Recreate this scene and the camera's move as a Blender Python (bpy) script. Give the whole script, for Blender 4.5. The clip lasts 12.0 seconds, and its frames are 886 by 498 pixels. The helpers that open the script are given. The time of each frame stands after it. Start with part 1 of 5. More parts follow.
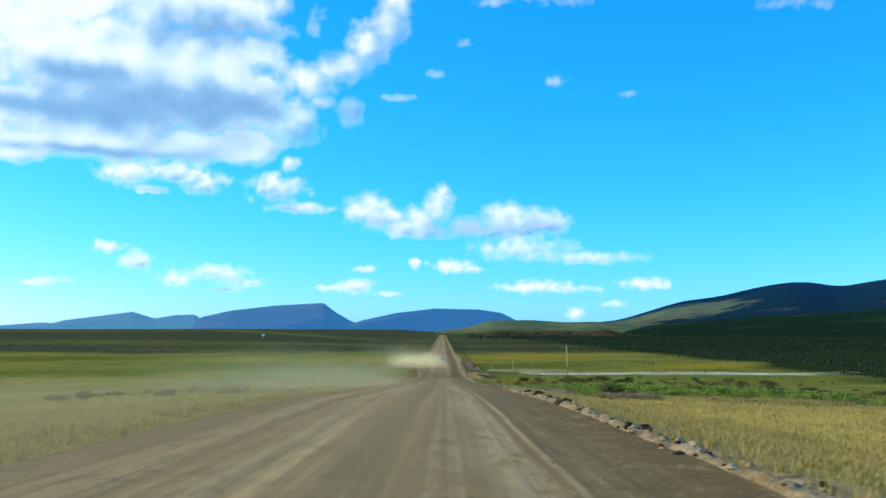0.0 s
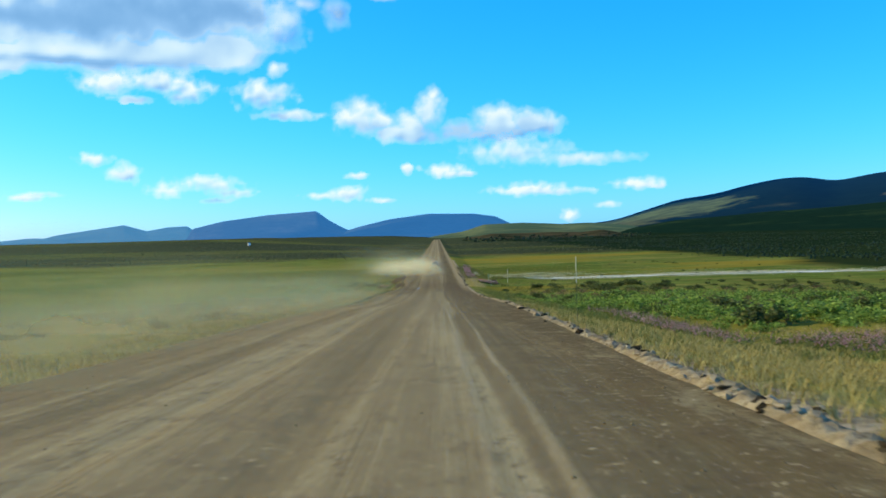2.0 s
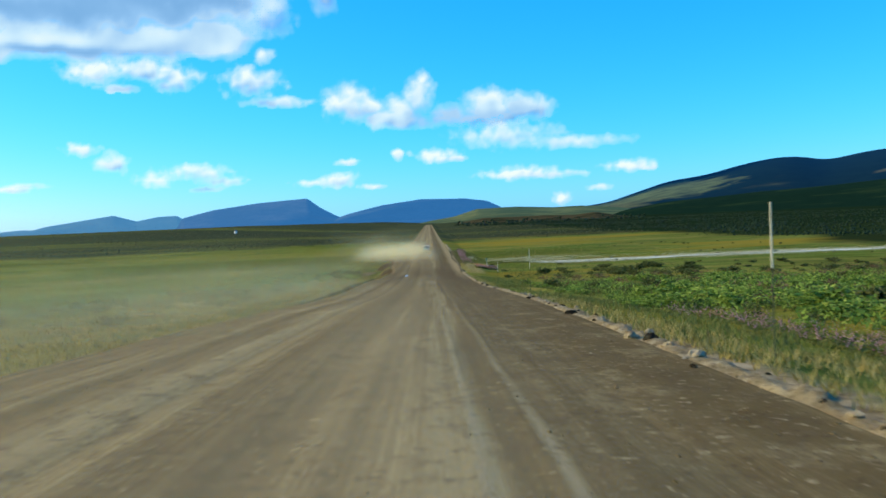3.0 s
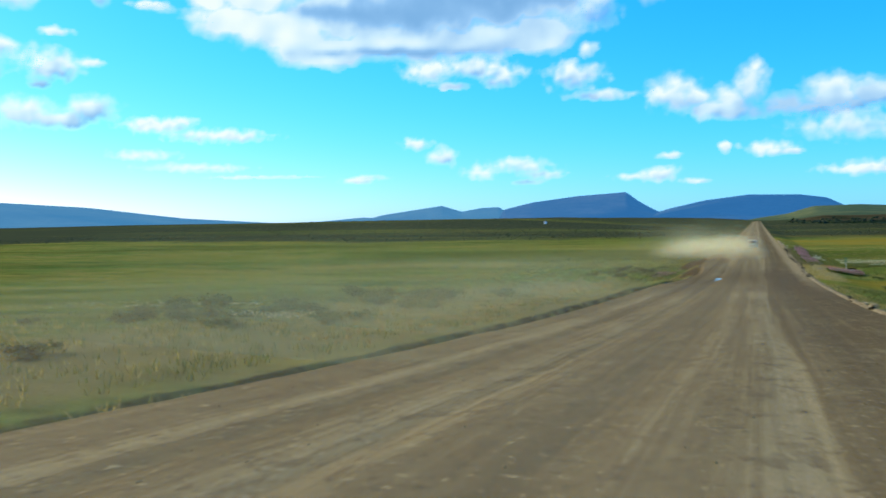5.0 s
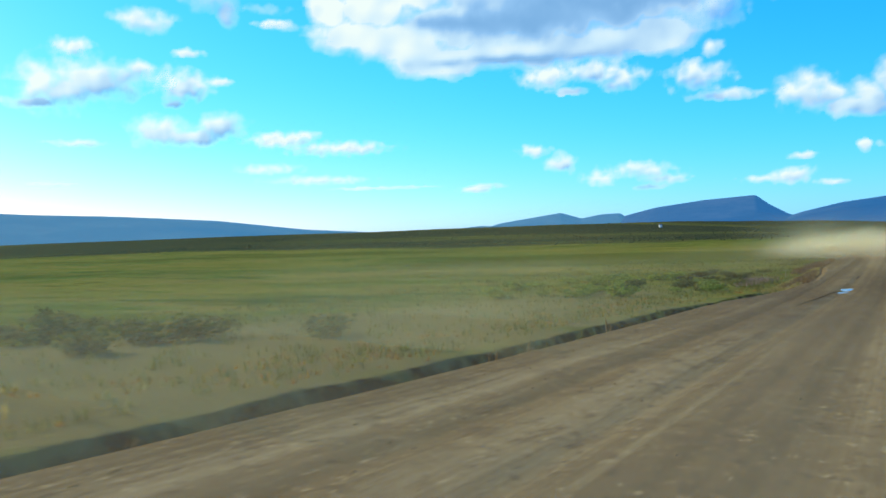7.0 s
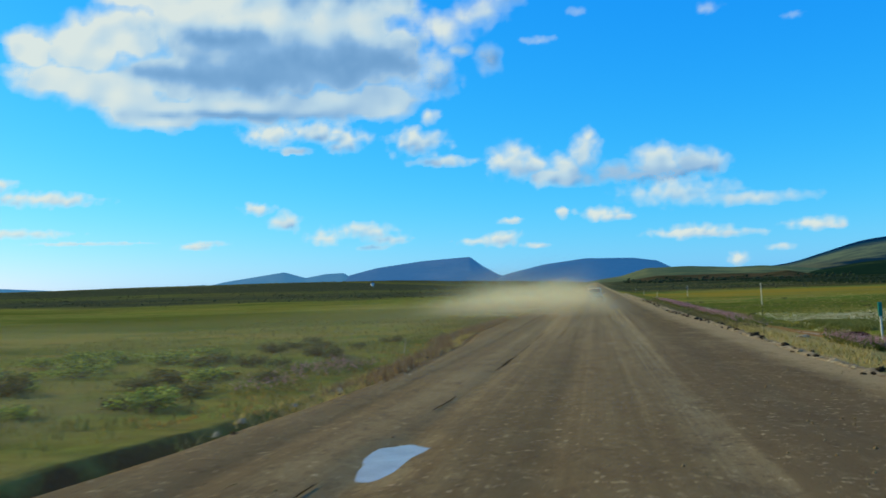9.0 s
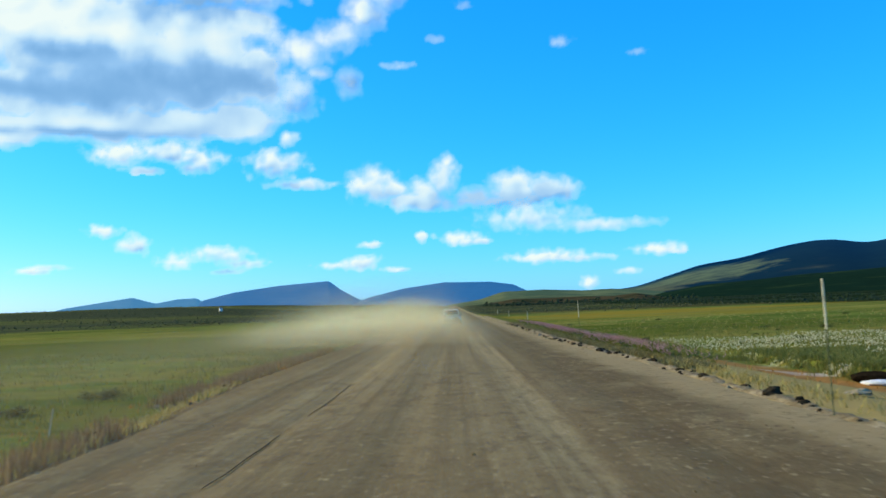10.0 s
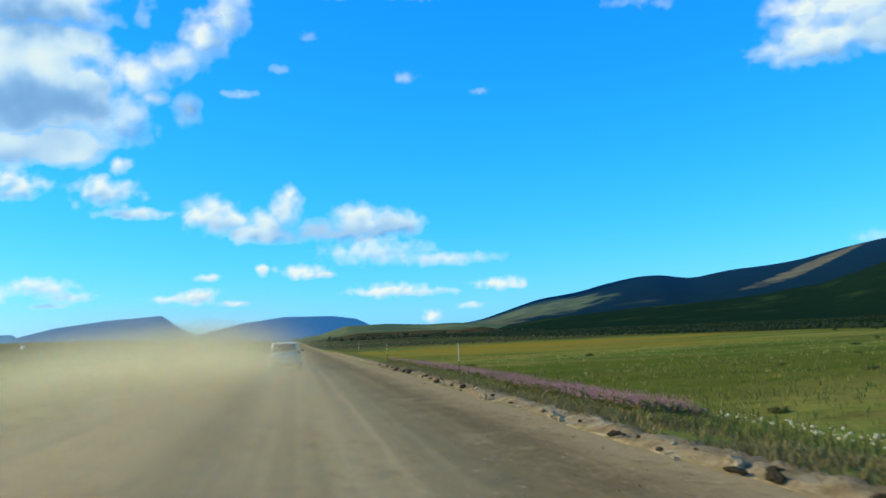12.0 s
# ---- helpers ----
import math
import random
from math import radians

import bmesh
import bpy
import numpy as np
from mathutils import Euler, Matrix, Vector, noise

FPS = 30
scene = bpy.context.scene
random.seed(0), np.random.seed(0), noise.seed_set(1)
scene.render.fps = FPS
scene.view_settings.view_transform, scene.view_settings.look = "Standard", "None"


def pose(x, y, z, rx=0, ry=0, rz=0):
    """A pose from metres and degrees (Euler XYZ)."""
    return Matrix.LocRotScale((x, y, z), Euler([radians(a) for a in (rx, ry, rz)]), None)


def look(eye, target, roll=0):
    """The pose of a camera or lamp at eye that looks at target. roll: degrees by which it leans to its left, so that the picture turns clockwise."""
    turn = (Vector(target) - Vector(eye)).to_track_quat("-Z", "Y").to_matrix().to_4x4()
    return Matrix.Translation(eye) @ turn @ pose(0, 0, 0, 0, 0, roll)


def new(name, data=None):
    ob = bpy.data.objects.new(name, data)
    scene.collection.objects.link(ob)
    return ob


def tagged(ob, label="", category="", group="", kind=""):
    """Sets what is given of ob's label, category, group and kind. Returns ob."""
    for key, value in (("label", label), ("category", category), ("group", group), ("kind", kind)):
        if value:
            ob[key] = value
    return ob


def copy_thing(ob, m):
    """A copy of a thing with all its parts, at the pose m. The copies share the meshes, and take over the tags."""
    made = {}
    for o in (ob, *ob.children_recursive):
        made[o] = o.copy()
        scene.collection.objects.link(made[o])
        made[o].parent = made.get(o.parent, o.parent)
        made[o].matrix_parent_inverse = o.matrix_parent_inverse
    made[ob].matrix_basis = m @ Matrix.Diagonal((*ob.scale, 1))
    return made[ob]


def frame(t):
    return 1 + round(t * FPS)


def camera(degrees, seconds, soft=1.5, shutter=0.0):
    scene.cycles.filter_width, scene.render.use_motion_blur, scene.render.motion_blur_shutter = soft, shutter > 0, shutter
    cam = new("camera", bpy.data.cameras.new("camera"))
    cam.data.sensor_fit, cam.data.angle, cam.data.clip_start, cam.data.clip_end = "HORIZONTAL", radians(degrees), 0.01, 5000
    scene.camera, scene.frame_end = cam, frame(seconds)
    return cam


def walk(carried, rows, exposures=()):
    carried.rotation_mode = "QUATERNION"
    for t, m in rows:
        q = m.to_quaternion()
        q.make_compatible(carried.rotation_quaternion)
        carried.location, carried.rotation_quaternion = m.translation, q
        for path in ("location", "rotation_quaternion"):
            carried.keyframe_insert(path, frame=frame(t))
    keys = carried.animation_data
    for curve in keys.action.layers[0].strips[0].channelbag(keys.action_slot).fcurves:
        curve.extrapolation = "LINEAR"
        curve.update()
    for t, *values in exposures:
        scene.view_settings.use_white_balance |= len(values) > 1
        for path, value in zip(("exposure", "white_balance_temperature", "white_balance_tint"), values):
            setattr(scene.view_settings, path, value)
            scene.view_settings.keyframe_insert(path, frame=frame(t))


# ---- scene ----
cam = camera(55.2, 12.0, soft=1.6, shutter=0.15)
ROWS = [
    (0.0, -0.24, 0.0, 1.227, -0.04, 5.45, 0.04),
    (0.5, -0.12, 8.13, 0.923, 0.04, 3.81, 1.03),
    (1.0, 0.05, 16.25, 0.668, -0.14, 1.94, 1.59),
    (1.5, 0.2, 24.36, 0.393, -0.28, 0.33, 1.81),
    (2.0, 0.33, 32.4, 0.07, -0.41, -0.95, 1.59),
    (2.5, 0.39, 40.39, -0.326, -1.15, -1.73, 2.65),
    (2.7, 0.41, 43.57, -0.507, -1.08, -1.97, 2.6),
    (4.3, 0.51, 68.76, -1.818, 3.57, -1.6, 1.17),
    (4.5, 0.5, 71.88, -1.996, 8.16, -1.63, 1.12),
    (5.0, 0.42, 79.64, -2.453, 20.33, -1.7, 1.04),
    (5.5, 0.24, 87.36, -2.96, 26.8, -1.9, 1.08),
    (6.0, 0.04, 95.13, -3.452, 27.82, -1.84, 1.81),
    (6.5, -0.17, 102.94, -3.922, 28.41, -1.72, 2.03),
    (6.7, -0.25, 106.09, -4.11, 28.48, -1.46, 2.03),
    (8.3, -0.65, 131.41, -5.22, 23.89, 2.23, 0.99),
    (8.5, -0.66, 134.59, -5.34, 20.27, 2.66, 0.97),
    (9.0, -0.48, 142.58, -5.591, 10.1, 2.53, 1.83),
    (9.5, -0.38, 150.48, -5.806, 2.76, 2.51, 1.92),
    (10.0, -0.29, 158.48, -5.949, 0.65, 3.84, 2.24),
    (10.5, -0.24, 166.54, -6.059, 0.61, 2.93, 2.16),
    (11.0, -0.11, 174.64, -6.142, -0.31, 3.95, 2.4),
    (11.5, 0.05, 182.76, -6.198, -4.09, 4.63, 2.75),
    (12.0, 0.08, 190.95, -6.249, -9.92, 5.72, 2.64),
]
EXPOSURES = [(0.0, 0.22), (1.0, 0.2), (2.5, 0.13), (4.5, 0.15), (6.5, 0.15), (8.3, -0.15), (8.5, -0.2), (9.0, -0.2), (9.5, 0.03), (10.0, 0.1), (12.0, 0.05)]
walk(cam, [(t, pose(x, y, z, 90 + pitch, roll, yaw)) for t, x, y, z, yaw, pitch, roll in ROWS], EXPOSURES)

# ---- world, sun ----
SUN_AZ, SUN_EL = radians(-80), radians(27)
world = bpy.data.worlds.new("sky")
scene.world = world
world.use_nodes = True
wn, wl = world.node_tree.nodes, world.node_tree.links
sky = wn.new("ShaderNodeTexSky")
sky.sky_type, sky.sun_disc = "NISHITA", False
sky.sun_elevation, sky.sun_rotation = SUN_EL, SUN_AZ
sky.air_density, sky.dust_density, sky.ozone_density = 1.0, 0.3, 3.0
# a deep, even blue: each channel of the sky with its own contrast
split, join = wn.new("ShaderNodeSeparateColor"), wn.new("ShaderNodeCombineColor")
wl.new(sky.outputs[0], split.inputs[0])
for i, (gain, power) in enumerate(((0.45, 2.2), (0.865, 0.82), (1.2, 0.2))):
    p, g, w = wn.new("ShaderNodeMath"), wn.new("ShaderNodeMath"), wn.new("ShaderNodeMath")
    w.operation, w.inputs[1].default_value = "MULTIPLY", 0.15
    p.operation, p.inputs[1].default_value = "POWER", power
    g.operation, g.inputs[1].default_value = "MULTIPLY", gain / 0.15
    wl.new(split.outputs[i], w.inputs[0])
    wl.new(w.outputs[0], p.inputs[0])
    wl.new(p.outputs[0], g.inputs[0])
    wl.new(g.outputs[0], join.inputs[i])
wl.new(join.outputs[0], wn["Background"].inputs[0])
wn["Background"].inputs[1].default_value = 0.15
sun = new("sun", bpy.data.lights.new("sun", "SUN"))
sun.data.energy, sun.data.angle, sun.data.color = 5.0, radians(0.5), (0.95, 0.84, 0.58)
to_sun = Vector((math.sin(SUN_AZ) * math.cos(SUN_EL), math.cos(SUN_AZ) * math.cos(SUN_EL), math.sin(SUN_EL)))
sun.matrix_world = look(to_sun * 50, (0, 0, 0))
scene.cycles.transparent_max_bounces = 32


# ---- materials ----
class Mat:
    """A node material with short ways to add textures."""

    def __init__(self, name, rough=0.9, spec=0.2):
        self.m = bpy.data.materials.new(name)
        self.m.use_nodes = True
        self.n, self.l = self.m.node_tree.nodes, self.m.node_tree.links
        self.b = self.n["Principled BSDF"]
        self.b.inputs["Roughness"].default_value = rough
        self.b.inputs["Specular IOR Level"].default_value = spec
        self.where = self.n.new("ShaderNodeNewGeometry").outputs["Position"]

    def noise(self, scale, detail=4, rough=0.6, stretch=(1, 1, 1), src=None):
        mp = self.n.new("ShaderNodeMapping")
        mp.inputs["Scale"].default_value = stretch
        self.l.new(src or self.where, mp.inputs[0])
        t = self.n.new("ShaderNodeTexNoise")
        t.inputs["Scale"].default_value, t.inputs["Detail"].default_value, t.inputs["Roughness"].default_value = scale, detail, rough
        self.l.new(mp.outputs[0], t.inputs[0])
        return t.outputs[0]

    def ramp(self, fac, *stops):
        r = self.n.new("ShaderNodeValToRGB")
        e = r.color_ramp.elements
        while len(e) < len(stops):
            e.new(0.5)
        for el, (p, c) in zip(e, stops):
            el.position, el.color = p, (*c, 1) if isinstance(c, tuple) else (c, c, c, 1)
        self.l.new(fac, r.inputs[0])
        return r.outputs[0]

    def mix(self, fac, a, b, how="MIX"):
        x = self.n.new("ShaderNodeMix")
        x.data_type, x.blend_type = "RGBA", how
        for i, v in ((0, fac), (6, a), (7, b)):
            if isinstance(v, (int, float)):
                x.inputs[i].default_value = v
            elif isinstance(v, tuple):
                x.inputs[i].default_value = (*v, 1)
            else:
                self.l.new(v, x.inputs[i])
        return x.outputs[2]

    def math(self, op, a, b=0.0, c=0.0):
        x = self.n.new("ShaderNodeMath")
        x.operation = op
        for i, v in enumerate((a, b, c)):
            if isinstance(v, (int, float)):
                x.inputs[i].default_value = v
            else:
                self.l.new(v, x.inputs[i])
        return x.outputs[0]

    def axis(self, i, src=None):
        s = self.n.new("ShaderNodeSeparateXYZ")
        self.l.new(src or self.where, s.inputs[0])
        return s.outputs[i]

    def attr(self, name):
        a = self.n.new("ShaderNodeAttribute")
        a.attribute_name = name
        return a.outputs["Fac"]

    def colour(self, c):
        if isinstance(c, tuple):
            self.b.inputs["Base Color"].default_value = (*c, 1)
        else:
            self.l.new(c, self.b.inputs["Base Color"])
        return self

    def bump(self, h, strength=0.5, dist=0.05):
        b = self.n.new("ShaderNodeBump")
        b.inputs["Strength"].default_value, b.inputs["Distance"].default_value = strength, dist
        self.l.new(h, b.inputs["Height"])
        self.l.new(b.outputs[0], self.b.inputs["Normal"])
        return self


def simple(name, a, b, scale=8.0, rough=0.8, spec=0.2, metal=0.0, bump=0.0):
    """Two tones of one colour under a fine noise."""
    k = Mat(name, rough, spec)
    n = k.noise(scale, 5)
    k.colour(k.ramp(n, (0.3, a), (0.7, b)))
    k.b.inputs["Metallic"].default_value = metal
    if bump:
        k.bump(n, bump, 0.02)
    return k.m


def patch(k, cx, cy, rx, ry, soft=0.6, wobble=0.5):
    """A mask that is 1 inside an uneven oval of the plan and 0 outside it."""
    n = k.noise(0.35, 4, 0.65)
    u = k.math("POWER", k.math("MULTIPLY", k.math("SUBTRACT", k.axis(0), cx), 1 / rx), 2)
    v = k.math("POWER", k.math("MULTIPLY", k.math("SUBTRACT", k.axis(1), cy), 1 / ry), 2)
    r = k.math("ADD", k.math("ADD", u, v), k.math("MULTIPLY", k.math("SUBTRACT", n, 0.5), wobble * 4))
    return k.ramp(k.math("MULTIPLY", r, 0.5), (0.5 - soft * 0.4, 1.0), (0.5 + soft * 0.3, 0.0))


def ground_material():
    k = Mat("tundra_grass", 1.0, 0.0)
    big = k.noise(0.011, 5, 0.6, (1, 0.7, 1))
    mid = k.noise(0.07, 5, 0.65, (0.35, 1, 1))
    fine = k.noise(1.7, 6, 0.7)
    c = k.ramp(big, (0.36, (0.105, 0.160, 0.024)), (0.5, (0.16, 0.20, 0.030)), (0.62, (0.20, 0.21, 0.034)))
    c = k.mix(k.ramp(mid, (0.48, 0.0), (0.66, 0.6)), c, (0.27, 0.21, 0.040))
    c = k.mix(k.ramp(mid, (0.30, 0.75), (0.42, 0.0)), c, (0.07, 0.09, 0.010))
    c = k.mix(k.ramp(fine, (0.3, 0.6), (0.6, 0.0)), c, (0.06, 0.062, 0.010))
    tuft = k.noise(0.28, 6, 0.72, (0.4, 1, 1))
    c = k.mix(k.ramp(tuft, (0.48, 0.0), (0.62, 0.7)), c, (0.23, 0.165, 0.040))
    c = k.mix(k.ramp(tuft, (0.34, 0.8), (0.45, 0.0)), c, (0.05, 0.07, 0.010))
    c = k.mix(k.ramp(k.noise(0.8, 5, 0.7, (0.5, 1, 1)), (0.36, 0.55), (0.47, 0.0)), c, (0.045, 0.055, 0.010))
    streak = k.noise(0.16, 5, 0.65, (0.25, 1.2, 1))
    c = k.mix(k.ramp(streak, (0.36, 0.65), (0.45, 0.0)), c, (0.055, 0.080, 0.016))
    c = k.mix(k.ramp(streak, (0.56, 0.0), (0.66, 0.6)), c, (0.27, 0.215, 0.045))
    wide = k.noise(0.03, 4, 0.6, (0.3, 0.8, 1))
    c = k.mix(k.math("MULTIPLY", k.ramp(wide, (0.50, 0.0), (0.60, 0.75)), k.ramp(k.math("MULTIPLY", k.axis(0), 0.01), (0.0, 0.25), (0.1, 1.0))), c, (0.27, 0.175, 0.018))
    c = k.mix(k.ramp(wide, (0.38, 0.7), (0.48, 0.0)), c, (0.075, 0.088, 0.010))
    c = k.mix(k.math("MULTIPLY", patch(k, 28, 92, 20, 28), 0.75), c, (0.11, 0.14, 0.025))
    # straw-coloured grass, iron-stained clay, bare banks
    c = k.mix(patch(k, 13, 20, 11, 34), c, (0.40, 0.29, 0.06))
    c = k.mix(patch(k, 8.0, 179.5, 1.9, 8.0), c, (0.37, 0.17, 0.04))
    c = k.mix(patch(k, -15, 30, 10, 60), c, (0.22, 0.20, 0.045))
    c = k.mix(patch(k, -14, 120, 7, 42), c, (0.19, 0.16, 0.055))
    c = k.mix(patch(k, 6.0, 172, 1.7, 22, 0.6, 0.3), c, (0.36, 0.25, 0.075))
    wisp = k.math("MULTIPLY", k.ramp(k.noise(0.12, 5, 0.65, (0.35, 1, 1)), (0.44, 0.0), (0.58, 0.75)), k.ramp(k.noise(1.1, 4, 0.7), (0.42, 0.3), (0.56, 1.0)))
    c = k.mix(k.math("MULTIPLY", patch(k, 44, 185, 36, 6.5, 0.5, 0.7), wisp), c, (0.62, 0.52, 0.30))
    c = k.mix(k.math("MULTIPLY", k.math("MULTIPLY", patch(k, 56, 185.5, 42, 3.4, 0.6, 0.8), k.ramp(k.noise(0.3, 5, 0.7, (0.18, 1.6, 1)), (0.42, 0.0), (0.54, 1.0))), 0.9), c, (0.72, 0.68, 0.50))
    c = k.mix(k.math("MULTIPLY", patch(k, 24, 182.0, 14, 1.2, 0.6, 0.8), 0.7), c, (0.66, 0.60, 0.42))
    # bare shoulder of the road, and the ditch's shade painted as a dark strip
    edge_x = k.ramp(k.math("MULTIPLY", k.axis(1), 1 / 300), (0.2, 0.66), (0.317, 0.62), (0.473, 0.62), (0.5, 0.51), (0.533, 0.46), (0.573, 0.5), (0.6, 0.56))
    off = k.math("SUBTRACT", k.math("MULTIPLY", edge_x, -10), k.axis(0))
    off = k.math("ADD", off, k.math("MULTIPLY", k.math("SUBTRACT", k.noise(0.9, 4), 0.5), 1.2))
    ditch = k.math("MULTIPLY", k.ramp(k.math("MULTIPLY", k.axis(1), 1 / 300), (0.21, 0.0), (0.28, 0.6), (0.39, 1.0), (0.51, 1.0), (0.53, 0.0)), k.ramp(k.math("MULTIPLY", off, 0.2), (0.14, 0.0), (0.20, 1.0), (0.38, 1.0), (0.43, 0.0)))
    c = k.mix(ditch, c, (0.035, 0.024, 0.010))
    verge = k.ramp(k.math("MULTIPLY", k.math("ADD", k.axis(0), k.math("MULTIPLY", k.math("SUBTRACT", k.noise(0.7, 5, 0.7), 0.5), 1.2)), 0.1), (0.43, 1.0), (0.49, 0.0))
    c = k.mix(k.math("MULTIPLY", verge, k.ramp(k.math("MULTIPLY", off, 0.2), (0.20, 1.0), (0.30, 0.0))), c, k.mix(k.ramp(k.math("MULTIPLY", k.axis(0), 0.1), (0.0, 0.75), (0.1, 0.0)), k.ramp(k.noise(1.6, 6, 0.75), (0.38, (0.15, 0.10, 0.043)), (0.5, (0.28, 0.20, 0.09)), (0.62, (0.40, 0.30, 0.15))), (0.13, 0.085, 0.035)))
    # dark dwarf-birch scrub that covers the far plain in belts
    edge = k.math("ADD", k.axis(1), k.math("MULTIPLY", k.math("SUBTRACT", k.noise(0.008, 4, 0.6, (1, 0.3, 1)), 0.5), 260))
    far = k.ramp(k.math("MULTIPLY", edge, 1 / 1600), (0.222, 0.0), (0.238, 1.0))
    belt = k.ramp(k.noise(0.006, 4, 0.65, (0.25, 1.8, 1)), (0.30, 0.35), (0.48, 1.0))
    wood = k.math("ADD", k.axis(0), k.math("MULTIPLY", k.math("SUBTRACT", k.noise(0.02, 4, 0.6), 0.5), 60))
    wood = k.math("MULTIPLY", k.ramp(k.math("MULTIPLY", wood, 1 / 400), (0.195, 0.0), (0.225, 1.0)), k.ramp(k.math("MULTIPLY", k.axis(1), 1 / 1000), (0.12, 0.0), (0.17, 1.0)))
    # scrub right of the road painted darker for the cloud's shade
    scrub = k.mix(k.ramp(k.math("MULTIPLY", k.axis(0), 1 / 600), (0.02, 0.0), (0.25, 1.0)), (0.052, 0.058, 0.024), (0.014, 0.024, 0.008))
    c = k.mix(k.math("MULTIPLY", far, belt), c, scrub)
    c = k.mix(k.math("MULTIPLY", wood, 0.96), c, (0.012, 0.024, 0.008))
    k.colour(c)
    k.bump(fine, 0.9, 0.12)
    return k.m


def road_material():
    k = Mat("gravel_road", 1.0, 0.02)
    lane2 = k.noise(1.0, 5, 0.6, (3.2, 0.022, 1))
    lane3 = k.noise(1.0, 3, 0.7, (9.0, 0.012, 1))
    blotch = k.noise(0.22, 5, 0.65, (1, 0.3, 1))
    grain = k.noise(30, 5, 0.8)
    pebble = k.noise(9, 3, 0.7)
    # pale dust swept between the wheel tracks, the right lane darker
    across = k.math("ADD", k.axis(0), k.math("MULTIPLY", k.math("SUBTRACT", k.noise(0.03, 2), 0.5), 1.2))
    swept = k.ramp(k.math("MULTIPLY", k.math("ADD", across, 7), 1 / 12), (0.0, 0.30), (0.14, 0.42), (0.20, 0.72), (0.25, 0.34), (0.33, 0.78), (0.39, 0.62), (0.44, 0.34), (0.49, 0.26), (0.54, 0.58), (0.585, 0.40), (0.625, 0.74), (0.66, 0.80), (0.672, 0.24), (0.82, 0.14), (1.0, 0.18))
    tone = k.math("ADD", swept, k.math("MULTIPLY", k.math("SUBTRACT", lane2, 0.5), 1.0))
    tone = k.math("ADD", tone, k.math("MULTIPLY", k.math("SUBTRACT", lane3, 0.5), 0.75))
    tone = k.math("ADD", tone, k.math("MULTIPLY", k.math("SUBTRACT", blotch, 0.5), 0.7))
    c = k.ramp(tone, (0.12, (0.130, 0.086, 0.028)), (0.48, (0.21, 0.142, 0.050)), (0.85, (0.38, 0.275, 0.110)))
    # churned, patchy gravel towards the right edge
    churn = k.noise(0.9, 6, 0.72, (1, 0.6, 1))
    rough_side = k.ramp(k.math("MULTIPLY", k.math("ADD", across, 7), 1 / 12), (0.68, 0.2), (0.80, 1.0))
    c = k.mix(k.math("MULTIPLY", rough_side, k.ramp(churn, (0.54, 0.0), (0.66, 0.7))), c, (0.31, 0.225, 0.090))
    c = k.mix(k.math("MULTIPLY", rough_side, k.ramp(churn, (0.34, 0.6), (0.46, 0.0))), c, (0.085, 0.054, 0.018))
    # the damp lower stretch, darker but for the dusty middle
    low = k.ramp(k.math("MULTIPLY", k.axis(1), 1 / 300), (0.26, 0.0), (0.31, 0.3), (0.40, 0.4), (0.45, 0.85), (0.55, 0.7), (0.60, 0.2), (0.64, 0.0))
    mid = k.ramp(k.math("ABSOLUTE", k.math("MULTIPLY", k.math("ADD", k.axis(0), 0.6), 0.25)), (0.2, 0.6), (0.5, 1.0))
    c = k.mix(k.math("MULTIPLY", k.math("MULTIPLY", low, mid), k.ramp(blotch, (0.42, 1.0), (0.62, 0.55))), c, (0.118, 0.080, 0.034))
    pale = k.math("MULTIPLY", k.ramp(k.math("MULTIPLY", k.axis(1), 1 / 300), (0.53, 0.0), (0.62, 0.55)), k.ramp(k.math("MULTIPLY", k.axis(0), 0.2), (0.16, 1.0), (0.42, 0.1)))
    pale = k.math("MULTIPLY", pale, k.ramp(k.math("MULTIPLY", k.math("ADD", across, 7), 1 / 12), (0.28, 0.1), (0.42, 1.0)))
    c = k.mix(k.math("MULTIPLY", pale, k.ramp(lane2, (0.40, 0.3), (0.58, 1.0))), c, (0.42, 0.30, 0.125))
    lump = k.noise(2.6, 5, 0.72, (1, 0.45, 1))
    c = k.mix(k.ramp(lump, (0.36, 0.6), (0.48, 0.0)), c, (0.105, 0.066, 0.026))
    c = k.mix(k.ramp(lump, (0.56, 0.0), (0.68, 0.25)), c, (0.34, 0.245, 0.11))
    ridge_x = k.math("ADD", k.axis(0), k.math("MULTIPLY", k.math("SUBTRACT", k.noise(0.05, 3), 0.5), 0.5))
    for at, w in ((0.70, 0.04), (1.25, 0.055)):
        near = k.math("ABSOLUTE", k.math("SUBTRACT", ridge_x, at))
        c = k.mix(k.math("MULTIPLY", k.math("MULTIPLY", k.ramp(k.math("MULTIPLY", k.axis(1), 1 / 300), (0.22, 1.0), (0.30, 0.15), (0.58, 0.1), (0.66, 0.8)), k.ramp(near, (w * 0.4, 0.75), (w * 1.6, 0.0))), k.ramp(blotch, (0.4, 0.35), (0.55, 1.0))), c, (0.44, 0.32, 0.14))
    c = k.mix(k.ramp(grain, (0.38, 0.45), (0.58, 0.0)), c, (0.100, 0.062, 0.022))
    sandy = k.math("ADD", k.axis(0), k.math("MULTIPLY", k.math("SUBTRACT", k.noise(0.8, 5, 0.7, (1, 0.5, 1)), 0.5), 1.4))
    c = k.mix(k.math("MULTIPLY", k.ramp(k.math("MULTIPLY", sandy, 0.2), (0.62, 0.0), (0.78, 0.75)), k.ramp(k.math("MULTIPLY", k.axis(1), 1 / 300), (0.42, 0.0), (0.54, 1.0))), c, (0.36, 0.25, 0.10))
